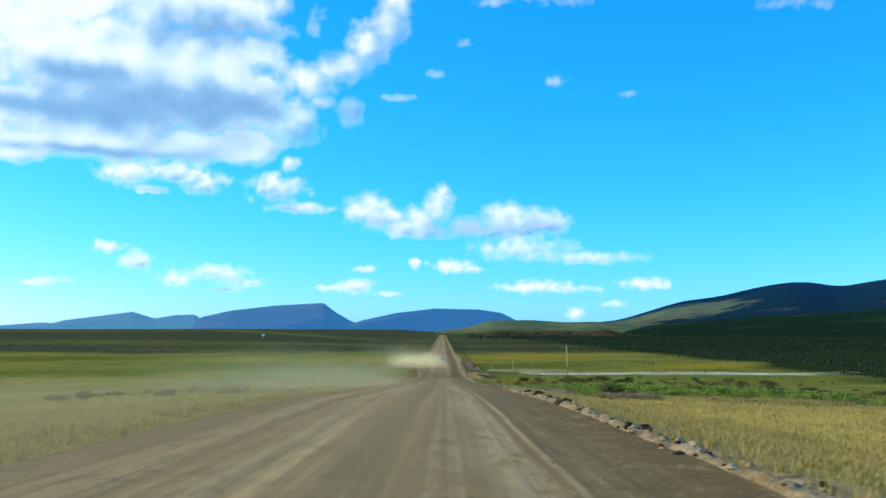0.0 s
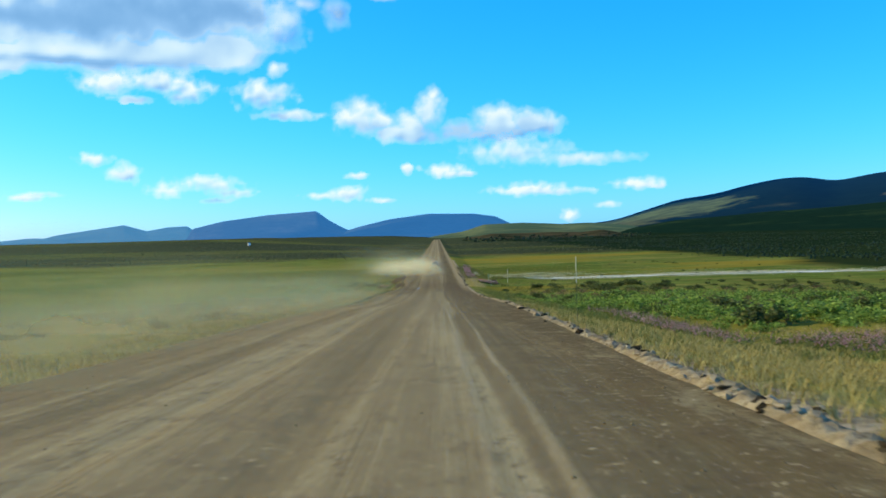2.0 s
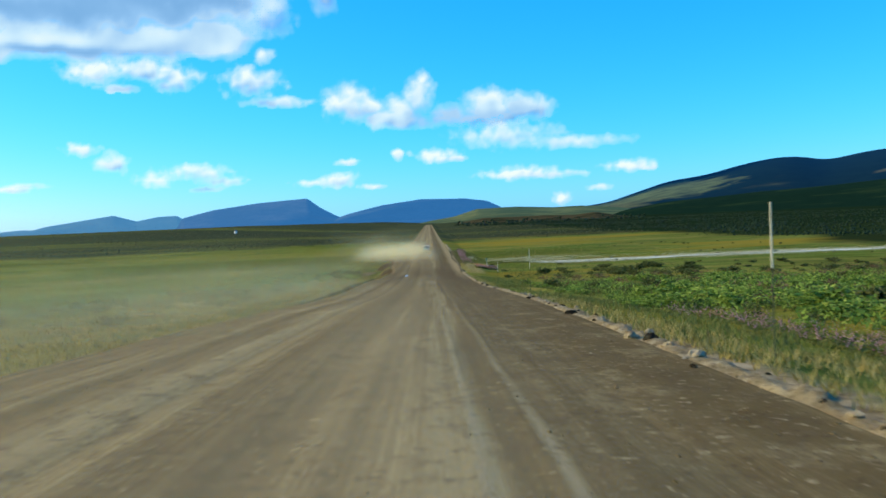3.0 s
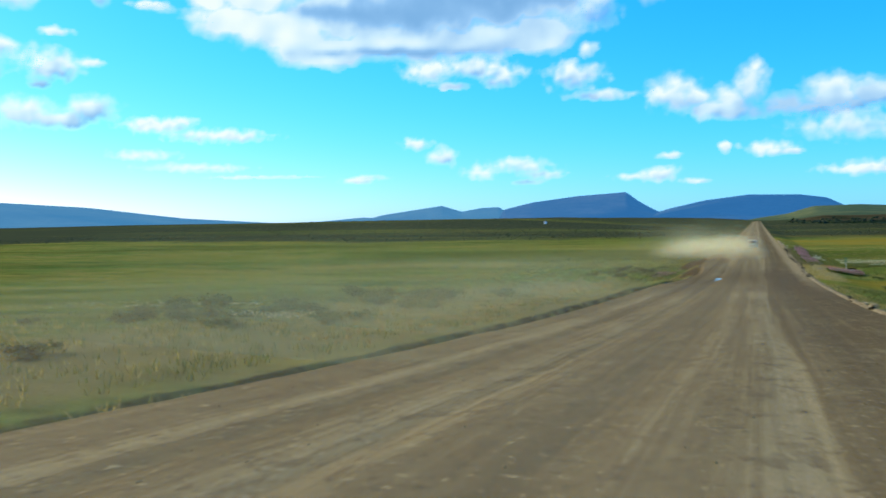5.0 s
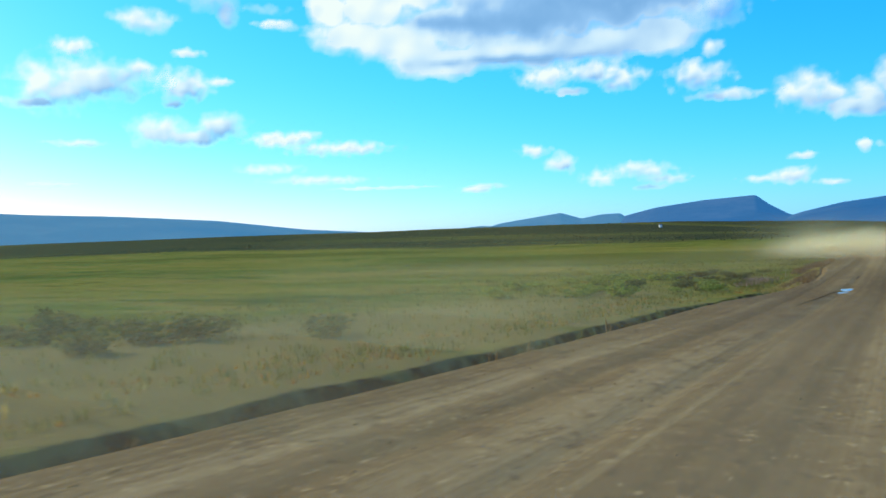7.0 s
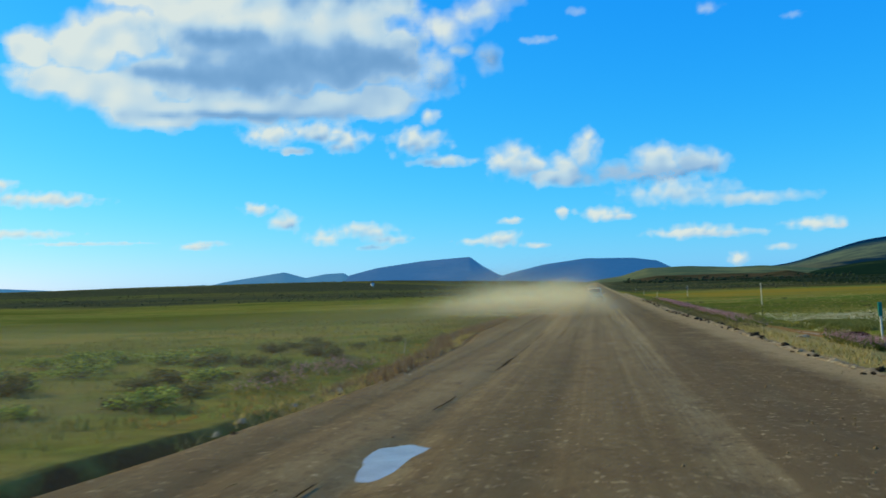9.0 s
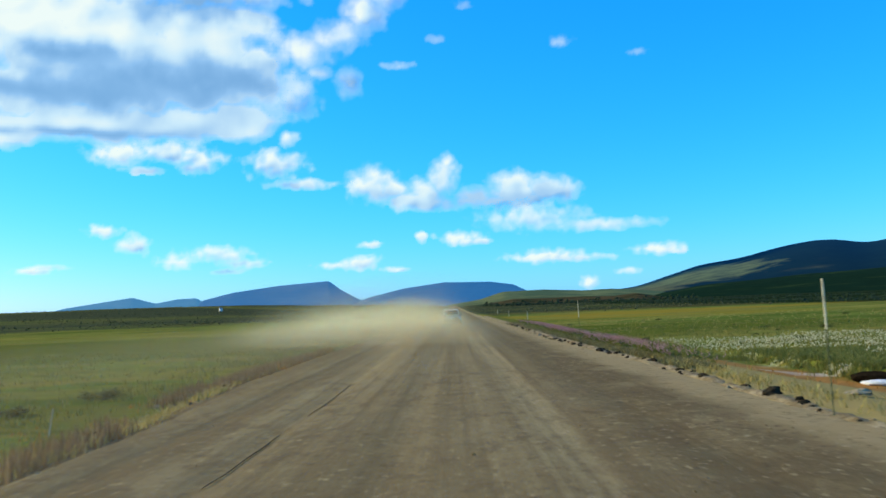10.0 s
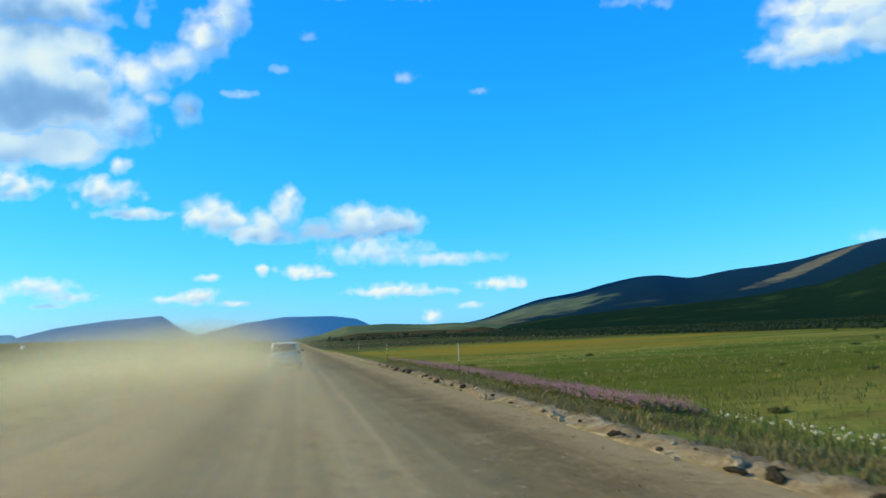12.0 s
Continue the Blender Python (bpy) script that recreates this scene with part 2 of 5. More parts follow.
    c = k.mix(k.ramp(pebble, (0.60, 0.0), (0.70, 0.65)), c, (0.46, 0.34, 0.16))
    c = k.mix(k.ramp(k.noise(5.5, 4, 0.75), (0.34, 0.7), (0.43, 0.0)), c, (0.075, 0.047, 0.02))
    k.colour(c)
    k.bump(k.mix(0.5, grain, pebble), 0.4, 0.02)
    return k.m


def hill_material(name, dark, light, amount, scale, haze=0.0, air=(0.25, 0.45, 0.8), lit_patches=(), reach=3000):
    """Slopes with heath and scrub, sunlit patches painted on; haze is the glow of the air in front of the far ranges,
    put on as emission.
    """
    k = Mat(name, 1.0, 0.0)
    n = k.noise(scale, 5, 0.6, (1, 1, 2.2))
    f = k.noise(scale * 7, 5, 0.7)
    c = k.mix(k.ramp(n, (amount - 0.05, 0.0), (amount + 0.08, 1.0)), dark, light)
    # pale ovals of painted sunlight on the slope
    for cx, cy, rx, ry, turn, tone in lit_patches:
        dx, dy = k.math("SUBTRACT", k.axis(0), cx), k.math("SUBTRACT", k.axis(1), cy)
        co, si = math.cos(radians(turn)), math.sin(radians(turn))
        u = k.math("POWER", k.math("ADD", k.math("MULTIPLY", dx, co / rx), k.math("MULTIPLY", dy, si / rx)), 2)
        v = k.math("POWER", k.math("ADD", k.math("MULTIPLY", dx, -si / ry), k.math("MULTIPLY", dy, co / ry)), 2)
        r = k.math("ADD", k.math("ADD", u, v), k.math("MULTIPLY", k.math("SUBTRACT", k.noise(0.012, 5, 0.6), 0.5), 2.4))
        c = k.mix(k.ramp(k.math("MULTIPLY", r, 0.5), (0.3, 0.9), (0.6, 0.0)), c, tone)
    c = k.mix(k.ramp(f, (0.35, 0.5), (0.6, 0.0)), c, tuple(v * 0.5 for v in dark))
    k.colour(c)
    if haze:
        # emission put on the slope for the air's haze, more with distance
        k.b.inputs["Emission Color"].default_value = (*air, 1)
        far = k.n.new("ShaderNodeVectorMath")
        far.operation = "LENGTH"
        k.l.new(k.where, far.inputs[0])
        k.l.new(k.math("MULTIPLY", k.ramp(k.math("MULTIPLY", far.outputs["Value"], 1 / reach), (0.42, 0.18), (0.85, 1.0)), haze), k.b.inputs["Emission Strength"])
    return k.m


M_GROUND, M_ROAD = ground_material(), road_material()
def earth_material():
    k = Mat("dry_earth", 1.0, 0.02)
    n, f, g = k.noise(2.2, 5, 0.65), k.noise(11, 6, 0.75), k.noise(0.5, 3)
    c = k.ramp(n, (0.36, (0.20, 0.140, 0.058)), (0.5, (0.31, 0.228, 0.105)), (0.64, (0.43, 0.335, 0.17)))
    c = k.mix(k.ramp(f, (0.36, 0.75), (0.50, 0.0)), c, (0.090, 0.058, 0.022))
    c = k.mix(k.ramp(g, (0.4, 0.35), (0.6, 0.0)), c, (0.219, 0.144, 0.058))
    k.colour(c)
    k.bump(k.mix(0.5, n, f), 0.9, 0.09)
    return k.m


M_BERM = earth_material()
M_POLE_PALE = simple("pale_weathered_paint", (0.50, 0.43, 0.25), (0.68, 0.60, 0.40), 14, 0.6)
M_POLE_DARK = simple("dark_weathered_pole", (0.065, 0.07, 0.024), (0.11, 0.11, 0.045), 14, 0.8)

# ---- shared builders ----
PROFILE = [(-400, 6.0), (-120, 3.2), (-20, 0.53), (-6, 0.0), (8, -0.52), (22, -0.96), (36, -1.52), (50, -2.32), (64, -3.0), (78, -3.8),
           (92, -4.71), (106, -5.56), (120, -6.22), (134, -6.77), (148, -7.21), (162, -7.46), (176, -7.61), (190, -7.69), (204, -7.79),
           (260, -7.95), (400, -8.1), (700, -8.0), (1300, -7.2), (5000, -7.2)]
PY, PZ = np.array([p[0] for p in PROFILE], float), np.array([p[1] for p in PROFILE])
PUDDLES = [(-2.45, 150.6, 0.36, 0.95), (-2.42, 148.4, 0.42, 0.36), (-0.52, 146.0, 0.26, 0.22), (-1.2, 144.5, 0.16, 0.12)]


def smooth(a, b, v):
    u = np.clip((np.asarray(v, float) - a) / (b - a), 0, 1)
    return u * u * (3 - 2 * u)


def road_z(y):
    """Height of the road's crown along its way."""
    y = np.asarray(y, float)
    return (np.interp(y - 5, PY, PZ) + np.interp(y, PY, PZ) * 2 + np.interp(y + 5, PY, PZ)) / 4


def wave(x, y, s, seed=0.0):
    """A cheap smooth unevenness between -1 and 1."""
    a = np.sin(x / s * 1.7 + seed) * np.cos(y / s * 1.3 + 2.1 * seed)
    b = np.sin(x / s * 0.63 - y / s * 0.91 + 1.3 + seed) + np.cos(x / s * 2.3 + y / s * 1.9 + seed * 3)
    return (a + 0.6 * b) / 2.2


def right_edge(y):
    return np.interp(y, [-400, 40, 52, 66, 84, 100, 117, 163, 182, 200, 225, 400], [3.35, 3.35, 3.65, 3.85, 4.3, 4.6, 4.25, 4.2, 4.55, 4.15, 4.6, 4.6])


def left_edge(y):
    return np.interp(y, [-400, 60, 95, 142, 150, 160, 172, 180, 400], [-6.6, -6.6, -6.2, -6.2, -5.1, -4.6, -5.0, -5.6, -5.6])


def pond_reach(x, y):
    return np.minimum(np.hypot((x - 8.2 + 0.19 * (y - 96.5)) / 1.4, (y - 96.5) / 6.6), 9.0)


def ground_z(x, y):
    """Height of the open ground beside the road."""
    x, y = np.broadcast_arrays(np.asarray(x, float), np.asarray(y, float))
    r = road_z(y)
    plain = np.interp(y, [-600, 0, 60, 150, 400, 700, 1400, 5000], [4, -3.2, -6.4, -8.3, -8.5, -8.4, -7.6, -7.6])
    right = x > 0
    side = np.where(right, x - right_edge(y), left_edge(y) - x)
    ditch = smooth(66, 110, y) * (1 - smooth(154, 160, y))
    drop = np.where(right, 0.6 * smooth(0.6, 5.5, side), 0.17 + (0.35 + 0.5 * ditch) * smooth(0.4, 1.4, side) - 0.62 * ditch * smooth(1.7, 2.05, side + 0.15 * wave(x, y, 1.1)))
    near = r - drop + 0.10 * wave(x, y, 3.1) * smooth(1, 5, side) + 0.05 * wave(x, y, 0.9, 2.0) * smooth(0.5, 3, side)
    plain = plain + 10 * smooth(350, 850, y) * smooth(10, 220, -x)
    far = plain + 0.35 * wave(x, y, 17, 1.0) + 0.9 * wave(x, y, 120, 4.0) * smooth(120, 400, np.hypot(x, y - 100))
    z = near + (far - near) * smooth(8, 70, side)
    # a low turf bank above the stained clay
    z = z + 0.28 * smooth(10.0, 10.35, x + 0.25 * wave(x, y, 1.3)) * smooth(174.5, 177, y) * (1 - smooth(188, 193, y)) * (1 - smooth(13, 24, x))
    reach = pond_reach(x, y)
    z = np.where(right & (reach < 3), np.maximum(z, -5.66 - 0.6 * smooth(1.6, 3, reach)), z)
    floor = np.where(y > 130, -8.75, -6.1)
    z = np.where(right, z + (floor - z) * (1 - smooth(0.85, 1.5, reach)) * smooth(1.6, 3.0, side), z)
    return np.where(side < 0, r - 0.3, z)


def grid_mesh(name, xs, ys, height):
    """A sheet over the lines xs, ys."""
    X, Y = np.meshgrid(xs, ys)
    v = np.stack([X, Y, height(X, Y)], -1).reshape(-1, 3)
    w, h = len(xs), len(ys)
    i = (np.arange(h - 1)[:, None] * w + np.arange(w - 1)).ravel()
    f = np.stack([i, i + 1, i + w + 1, i + w], -1)
    return quads(name, v, f)


def quads(name, v, f, smooth_shade=True):
    me = bpy.data.meshes.new(name)
    me.from_pydata(v.tolist() if hasattr(v, "tolist") else v, [], f.tolist() if hasattr(f, "tolist") else f)
    if smooth_shade:
        me.polygons.foreach_set("use_smooth", [True] * len(me.polygons))
    me.update()
    return me


def thing(name, me, material, label="", category="", group="", kind=""):
    ob = new(name, me)
    me.materials.append(material)
    return tagged(ob, label, category, group, kind)


def part(name, bm, material, parent, label=""):
    """Links a bmesh, in its thing's own metres, as one mesh under a thing or a part."""
    me = bpy.data.meshes.new(name)
    bm.to_mesh(me)
    bm.free()
    me.materials.append(material)
    ob = new(name, me)
    ob.parent = parent
    if label:
        ob["label"] = label
    return ob


def spread(lo, hi, step, far, grow=1.18):
    """Lines that stand close between lo and hi and widen out to far."""
    mid = list(np.arange(lo, hi + step / 2, step))
    a, s = hi, step
    up = []
    while a < far:
        s *= grow
        a += s
        up.append(a)
    a, s, down = lo, step, []
    while a > -far:
        s *= grow
        a -= s
        down.append(a)
    return np.array(down[::-1] + mid + up)


# ---- ground, road, hills ----
gx = spread(-12, 12, 0.17, 4700, 1.13)
gy = spread(-30, 260, 0.7, 4700, 1.12)
gy = gy[(gy > -2500)]
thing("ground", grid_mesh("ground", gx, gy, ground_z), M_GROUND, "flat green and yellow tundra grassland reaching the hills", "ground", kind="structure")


def road_height(x, y):
    x, y = np.asarray(x, float), np.asarray(y, float)
    z = road_z(y) + 0.05 - 0.0016 * np.abs(x) ** 2
    rut = sum(-d * np.exp(-(((x - c - 0.12 * wave(x * 0, y, 14, c)) / w) ** 2)) for c, d, w in ((-2.6, 0.03, 0.2), (-1.0, 0.02, 0.3), (0.9, 0.015, 0.3), (2.3, 0.015, 0.35), (-3.9, 0.03, 0.22)))
    z = z + rut + 0.012 * wave(x, y, 0.45, 1.0) + 0.02 * wave(x, y, 1.9, 5.0)
    z = z + (1 - smooth(60, 85, y)) * sum(0.012 * np.exp(-(((x - c - 0.1 * wave(x * 0, y, 11, c)) / 0.07) ** 2)) for c in (0.70, 1.25))
    for px, py, rx, ry in PUDDLES:
        z = z - 0.05 * np.exp(-(np.hypot((x - px) / rx, (y - py) / ry) ** 4) * 0.35)
    edge = np.maximum(smooth(0.15, 0.5, x - right_edge(y)), smooth(-0.3, 0.5, left_edge(y) - x))
    return z - 0.34 * edge


ru = np.linspace(0, 1, 190)
ry = spread(-20, 262, 0.3, 1350, 1.1)
ry = ry[ry > -420]
RX = left_edge(ry)[:, None] - 0.5 + (right_edge(ry)[:, None] + 0.55 - left_edge(ry)[:, None]) * ru
RY = np.repeat(ry[:, None], len(ru), 1)
ri = (np.arange(len(ry) - 1)[:, None] * len(ru) + np.arange(len(ru) - 1)).ravel()
road_mesh = quads("road", np.stack([RX, RY, road_height(RX, RY)], -1).reshape(-1, 3), np.stack([ri, ri + 1, ri + len(ru) + 1, ri + len(ru)], -1))
thing("road", road_mesh, M_ROAD, "straight brown gravel road with pale dusty wheel tracks", "road", kind="structure")

AXIS_Y = 95.0


def ridge(name, skyline, near, far, material, label, rough=0.06, foot=-8.0):
    """A range of hills under a skyline of bearings and heights in degrees, between two distances."""
    az = np.linspace(skyline[0][0], skyline[-1][0], 220)
    pa, pe = zip(*skyline)
    el = np.interp(az, pa, pe)
    el = np.convolve(np.pad(el, 2, "edge"), np.ones(5) / 5, "valid")
    ts = np.concatenate([np.linspace(0, 1, 40), np.linspace(1.04, 1.2, 4)])
    v = []
    for t in ts:
        d = near + (far - near) * t
        up = smooth(-0.05, 1.0, t) if t <= 1 else 1 - (t - 1) * 1.2
        x, y = d * np.sin(np.radians(az)), d * np.cos(np.radians(az))
        crest = far * np.tan(np.radians(el)) - foot
        rel = rough * (wave(x, y, 190, 1.0) + 0.6 * wave(x, y, 70, 3.0)) * np.minimum(1, np.maximum(crest, 0) / 60) * 55 * np.sin(np.pi * min(t, 1.0))
        v.append(np.stack([x, y + AXIS_Y, foot - 3 + (crest + 3) * up + rel], -1))
    w = len(az)
    i = (np.arange(len(ts) - 1)[:, None] * w + np.arange(w - 1)).ravel()
    me = quads(name, np.concatenate(v), np.stack([i, i + 1, i + w + 1, i + w], -1))
    return thing(name, me, material, label, "hill", kind="structure")


# dark base carries cloud shade, pale patches carry sunlight, both put into the colour
M_HILL_DARK = hill_material("shaded_scrub_slope", (0.006, 0.017, 0.012), (0.05, 0.055, 0.02), 0.68, 0.0020, 0.11, (0.01, 0.17, 0.62), ((800, 3200, 330, 420, -12, (0.115, 0.135, 0.04)), (560, 2900, 200, 300, 0, (0.105, 0.105, 0.03)), (1860, 2970, 510, 60, 34.5, (0.16, 0.13, 0.045))), 4700)
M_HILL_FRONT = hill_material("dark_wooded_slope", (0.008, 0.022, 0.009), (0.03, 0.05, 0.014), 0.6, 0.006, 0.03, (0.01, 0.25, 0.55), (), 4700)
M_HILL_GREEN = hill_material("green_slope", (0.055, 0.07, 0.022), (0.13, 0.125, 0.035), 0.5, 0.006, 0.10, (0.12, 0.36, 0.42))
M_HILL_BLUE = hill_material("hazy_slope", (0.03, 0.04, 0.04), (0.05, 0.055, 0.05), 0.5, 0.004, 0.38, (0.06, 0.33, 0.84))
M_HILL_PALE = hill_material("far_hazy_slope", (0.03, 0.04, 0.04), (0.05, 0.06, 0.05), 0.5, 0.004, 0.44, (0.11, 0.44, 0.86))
M_TERRACE = hill_material("brown_terrace", (0.085, 0.062, 0.026), (0.02, 0.028, 0.010), 0.53, 0.018, 0.0)
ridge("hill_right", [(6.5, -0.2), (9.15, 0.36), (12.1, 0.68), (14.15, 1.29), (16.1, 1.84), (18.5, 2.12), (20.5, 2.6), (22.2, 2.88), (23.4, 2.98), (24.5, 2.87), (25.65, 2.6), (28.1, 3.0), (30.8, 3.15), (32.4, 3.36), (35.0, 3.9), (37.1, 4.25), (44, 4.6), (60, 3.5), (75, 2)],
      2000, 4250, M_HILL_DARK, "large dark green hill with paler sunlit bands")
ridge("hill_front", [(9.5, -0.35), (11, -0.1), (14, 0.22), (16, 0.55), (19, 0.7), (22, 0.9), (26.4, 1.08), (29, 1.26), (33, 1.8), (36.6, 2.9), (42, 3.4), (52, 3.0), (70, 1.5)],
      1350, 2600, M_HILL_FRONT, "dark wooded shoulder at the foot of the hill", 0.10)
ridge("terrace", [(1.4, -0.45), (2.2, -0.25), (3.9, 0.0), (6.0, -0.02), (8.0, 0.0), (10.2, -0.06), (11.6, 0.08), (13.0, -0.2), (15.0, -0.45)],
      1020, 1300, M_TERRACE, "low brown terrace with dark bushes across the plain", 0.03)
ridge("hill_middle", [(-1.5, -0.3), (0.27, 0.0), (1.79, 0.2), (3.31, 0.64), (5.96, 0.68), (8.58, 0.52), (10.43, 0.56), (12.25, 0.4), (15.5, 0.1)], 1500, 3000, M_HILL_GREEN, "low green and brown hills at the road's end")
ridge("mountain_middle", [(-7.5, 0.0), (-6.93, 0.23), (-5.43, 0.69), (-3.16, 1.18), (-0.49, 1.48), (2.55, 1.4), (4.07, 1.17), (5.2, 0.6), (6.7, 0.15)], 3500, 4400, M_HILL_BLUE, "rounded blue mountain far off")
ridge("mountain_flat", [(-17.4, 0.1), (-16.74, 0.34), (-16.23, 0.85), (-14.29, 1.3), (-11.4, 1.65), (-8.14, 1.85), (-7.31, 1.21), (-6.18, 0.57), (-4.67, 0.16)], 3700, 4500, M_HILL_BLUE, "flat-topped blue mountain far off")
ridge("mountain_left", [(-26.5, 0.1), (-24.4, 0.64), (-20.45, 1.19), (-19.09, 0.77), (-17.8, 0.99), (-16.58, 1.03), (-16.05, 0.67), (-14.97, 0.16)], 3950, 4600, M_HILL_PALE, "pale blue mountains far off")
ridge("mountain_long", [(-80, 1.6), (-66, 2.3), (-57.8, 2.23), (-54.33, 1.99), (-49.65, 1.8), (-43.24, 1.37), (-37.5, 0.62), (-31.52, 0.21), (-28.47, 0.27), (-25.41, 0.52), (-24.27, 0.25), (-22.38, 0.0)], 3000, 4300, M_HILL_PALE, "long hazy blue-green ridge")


# ---- clouds ----
def cloud_material():
    """Glowing vapour: see-through where thin; its shade is painted in, greyer where much cloud lies between it and the
    sun.
    """
    k = Mat("cloud_vapour", 1, 0)
    thick, depth = k.attr("thick"), k.attr("depth")
    n = k.noise(0.006, 5, 0.5)
    n2 = k.noise(0.0045, 4, 0.5)
    d = k.math("ADD", thick, k.math("MULTIPLY", k.math("SUBTRACT", n, 0.5), 1.0))
    alpha = k.math("MULTIPLY", k.ramp(d, (0.10, 0.0), (0.5, 0.30), (1.0, 0.95)), k.ramp(thick, (0.02, 0.0), (0.34, 1.0)))
    sh = k.math("ADD", depth, k.math("MULTIPLY", k.math("SUBTRACT", n2, 0.5), 0.2))
    c = k.ramp(sh, (0.16, (0.90, 1.0, 0.94)), (0.40, (0.62, 0.84, 0.97)), (0.70, (0.30, 0.55, 0.86)), (1.0, (0.13, 0.33, 0.62)))
    em, tr, mx = k.n.new("ShaderNodeEmission"), k.n.new("ShaderNodeBsdfTransparent"), k.n.new("ShaderNodeMixShader")
    em.inputs[1].default_value = 0.93
    k.l.new(c, em.inputs[0])
    k.l.new(alpha, mx.inputs[0])
    k.l.new(tr.outputs[0], mx.inputs[1])
    k.l.new(em.outputs[0], mx.inputs[2])
    k.l.new(mx.outputs[0], k.n["Material Output"].inputs[0])
    return k.m


M_CLOUD = cloud_material()
CLOUD_R = 4880.0


def pieces(mask, least):
    """The connected parts of a mask, those of fewer cells than least left out."""
    left, found = mask.copy(), []
    while left.any():
        start = tuple(np.argwhere(left)[0])
        one, todo = np.zeros(mask.shape, bool), [start]
        left[start] = False
        while todo:
            i, j = todo.pop()
            one[i, j] = True
            for a, b in ((i + 1, j), (i - 1, j), (i, j + 1), (i, j - 1)):
                if 0 <= a < mask.shape[0] and 0 <= b < mask.shape[1] and left[a, b]:
                    left[a, b] = False
                    todo.append((a, b))
        if one.sum() >= least:
            found.append(one)
    return found


def cloud(puffs, label, body=1.0, core=(), deep=0.86, base=0.95):
    """A cloud far off, from puffs of bearing, height, half width and half height in degrees; core: where more grey
    shade is painted in.
    """
    p = np.array(puffs, float)
    step = 0.11 if len(p) < 20 else 0.18
    a0, a1 = (p[:, 0] - 1.7 * p[:, 2]).min(), (p[:, 0] + 1.7 * p[:, 2]).max()
    e0, e1 = (p[:, 1] - 1.7 * p[:, 3]).min(), (p[:, 1] + 1.7 * p[:, 3]).max()
    A, E = np.meshgrid(np.arange(a0, a1, step), np.arange(max(e0, 0.3), e1, step))
    warp = np.vectorize(lambda a, e, s: noise.fractal((a * s, e * s, p[0, 0]), 1.0, 2.0, 4))
    size = max(0.5, min(1.6, float(p[:, 3].mean())))
    wa, we = warp(A, E, 0.9 / size), warp(A + 40, E, 0.9 / size)
    keep = np.zeros(A.shape)
    for az, el, ra, re in p:
        q = ((A + wa * 0.42 * ra - az) / ra) ** 2 + ((E + we * 0.42 * re - el) / re) ** 2
        q = np.where(E < el, q * 1.25, q)
        keep = np.maximum(keep, np.exp(-q * 0.9)) + 0.22 * np.exp(-q * 1.3)
    dens = np.clip((keep - 0.18) * 1.08, 0, 1.3) * body
    # cloud that the sunlight has crossed, from above and from the left, and the billows of its own relief
    above = np.cumsum(dens[::-1], 0)[::-1]
    before = np.cumsum(dens, 1)
    share = 0.72 * above / (above.max(0) + 0.4) + 0.28 * before / (before.max(1, keepdims=True) + 0.4)
    bulk = np.clip(above.max(0) * step / 1.3, 0.6, 1.0)
    relief = np.vectorize(lambda a, e: noise.noise((a, e, p[0, 0] + 9)))
    billow = relief(A / size, E / size * 1.3) - relief((A - 0.3 * size) / size, (E + 0.28 * size) / size * 1.3)
    depth = np.clip((share ** 1.5 * base - 0.22 * billow) * bulk, 0, 1) * np.clip(dens * 1.3, 0, 1)
    for az, el, ra, re in core:
        q = ((A + wa * 0.5 * ra - az) / ra) ** 2 + ((E + we * 0.5 * re - el) / re) ** 2
        depth = depth + (deep - np.minimum(depth, deep)) * np.exp(-q * 0.9) * np.clip(dens * 1.4, 0, 1)
    x = CLOUD_R * np.sin(np.radians(A)) * np.cos(np.radians(E))
    y = CLOUD_R * np.cos(np.radians(A)) * np.cos(np.radians(E)) + AXIS_Y
    z = CLOUD_R * np.sin(np.radians(E)) - 4
    place = np.stack([x, y, z], -1)
    for ok in pieces(dens > 0.015, 25):
        idx = -np.ones(A.shape, int)
        idx[ok] = np.arange(ok.sum())
        f = np.stack([idx[:-1, :-1], idx[:-1, 1:], idx[1:, 1:], idx[1:, :-1]], -1).reshape(-1, 4)
        me = quads("cloud", place[ok], f[(f >= 0).all(1)])
        for key, val in (("thick", dens[ok]), ("depth", depth[ok])):
            me.attributes.new(key, "FLOAT", "POINT").data.foreach_set("value", val.astype(np.float32))
        thing("cloud", me, M_CLOUD, label, "cloud", group="clouds in the sky")


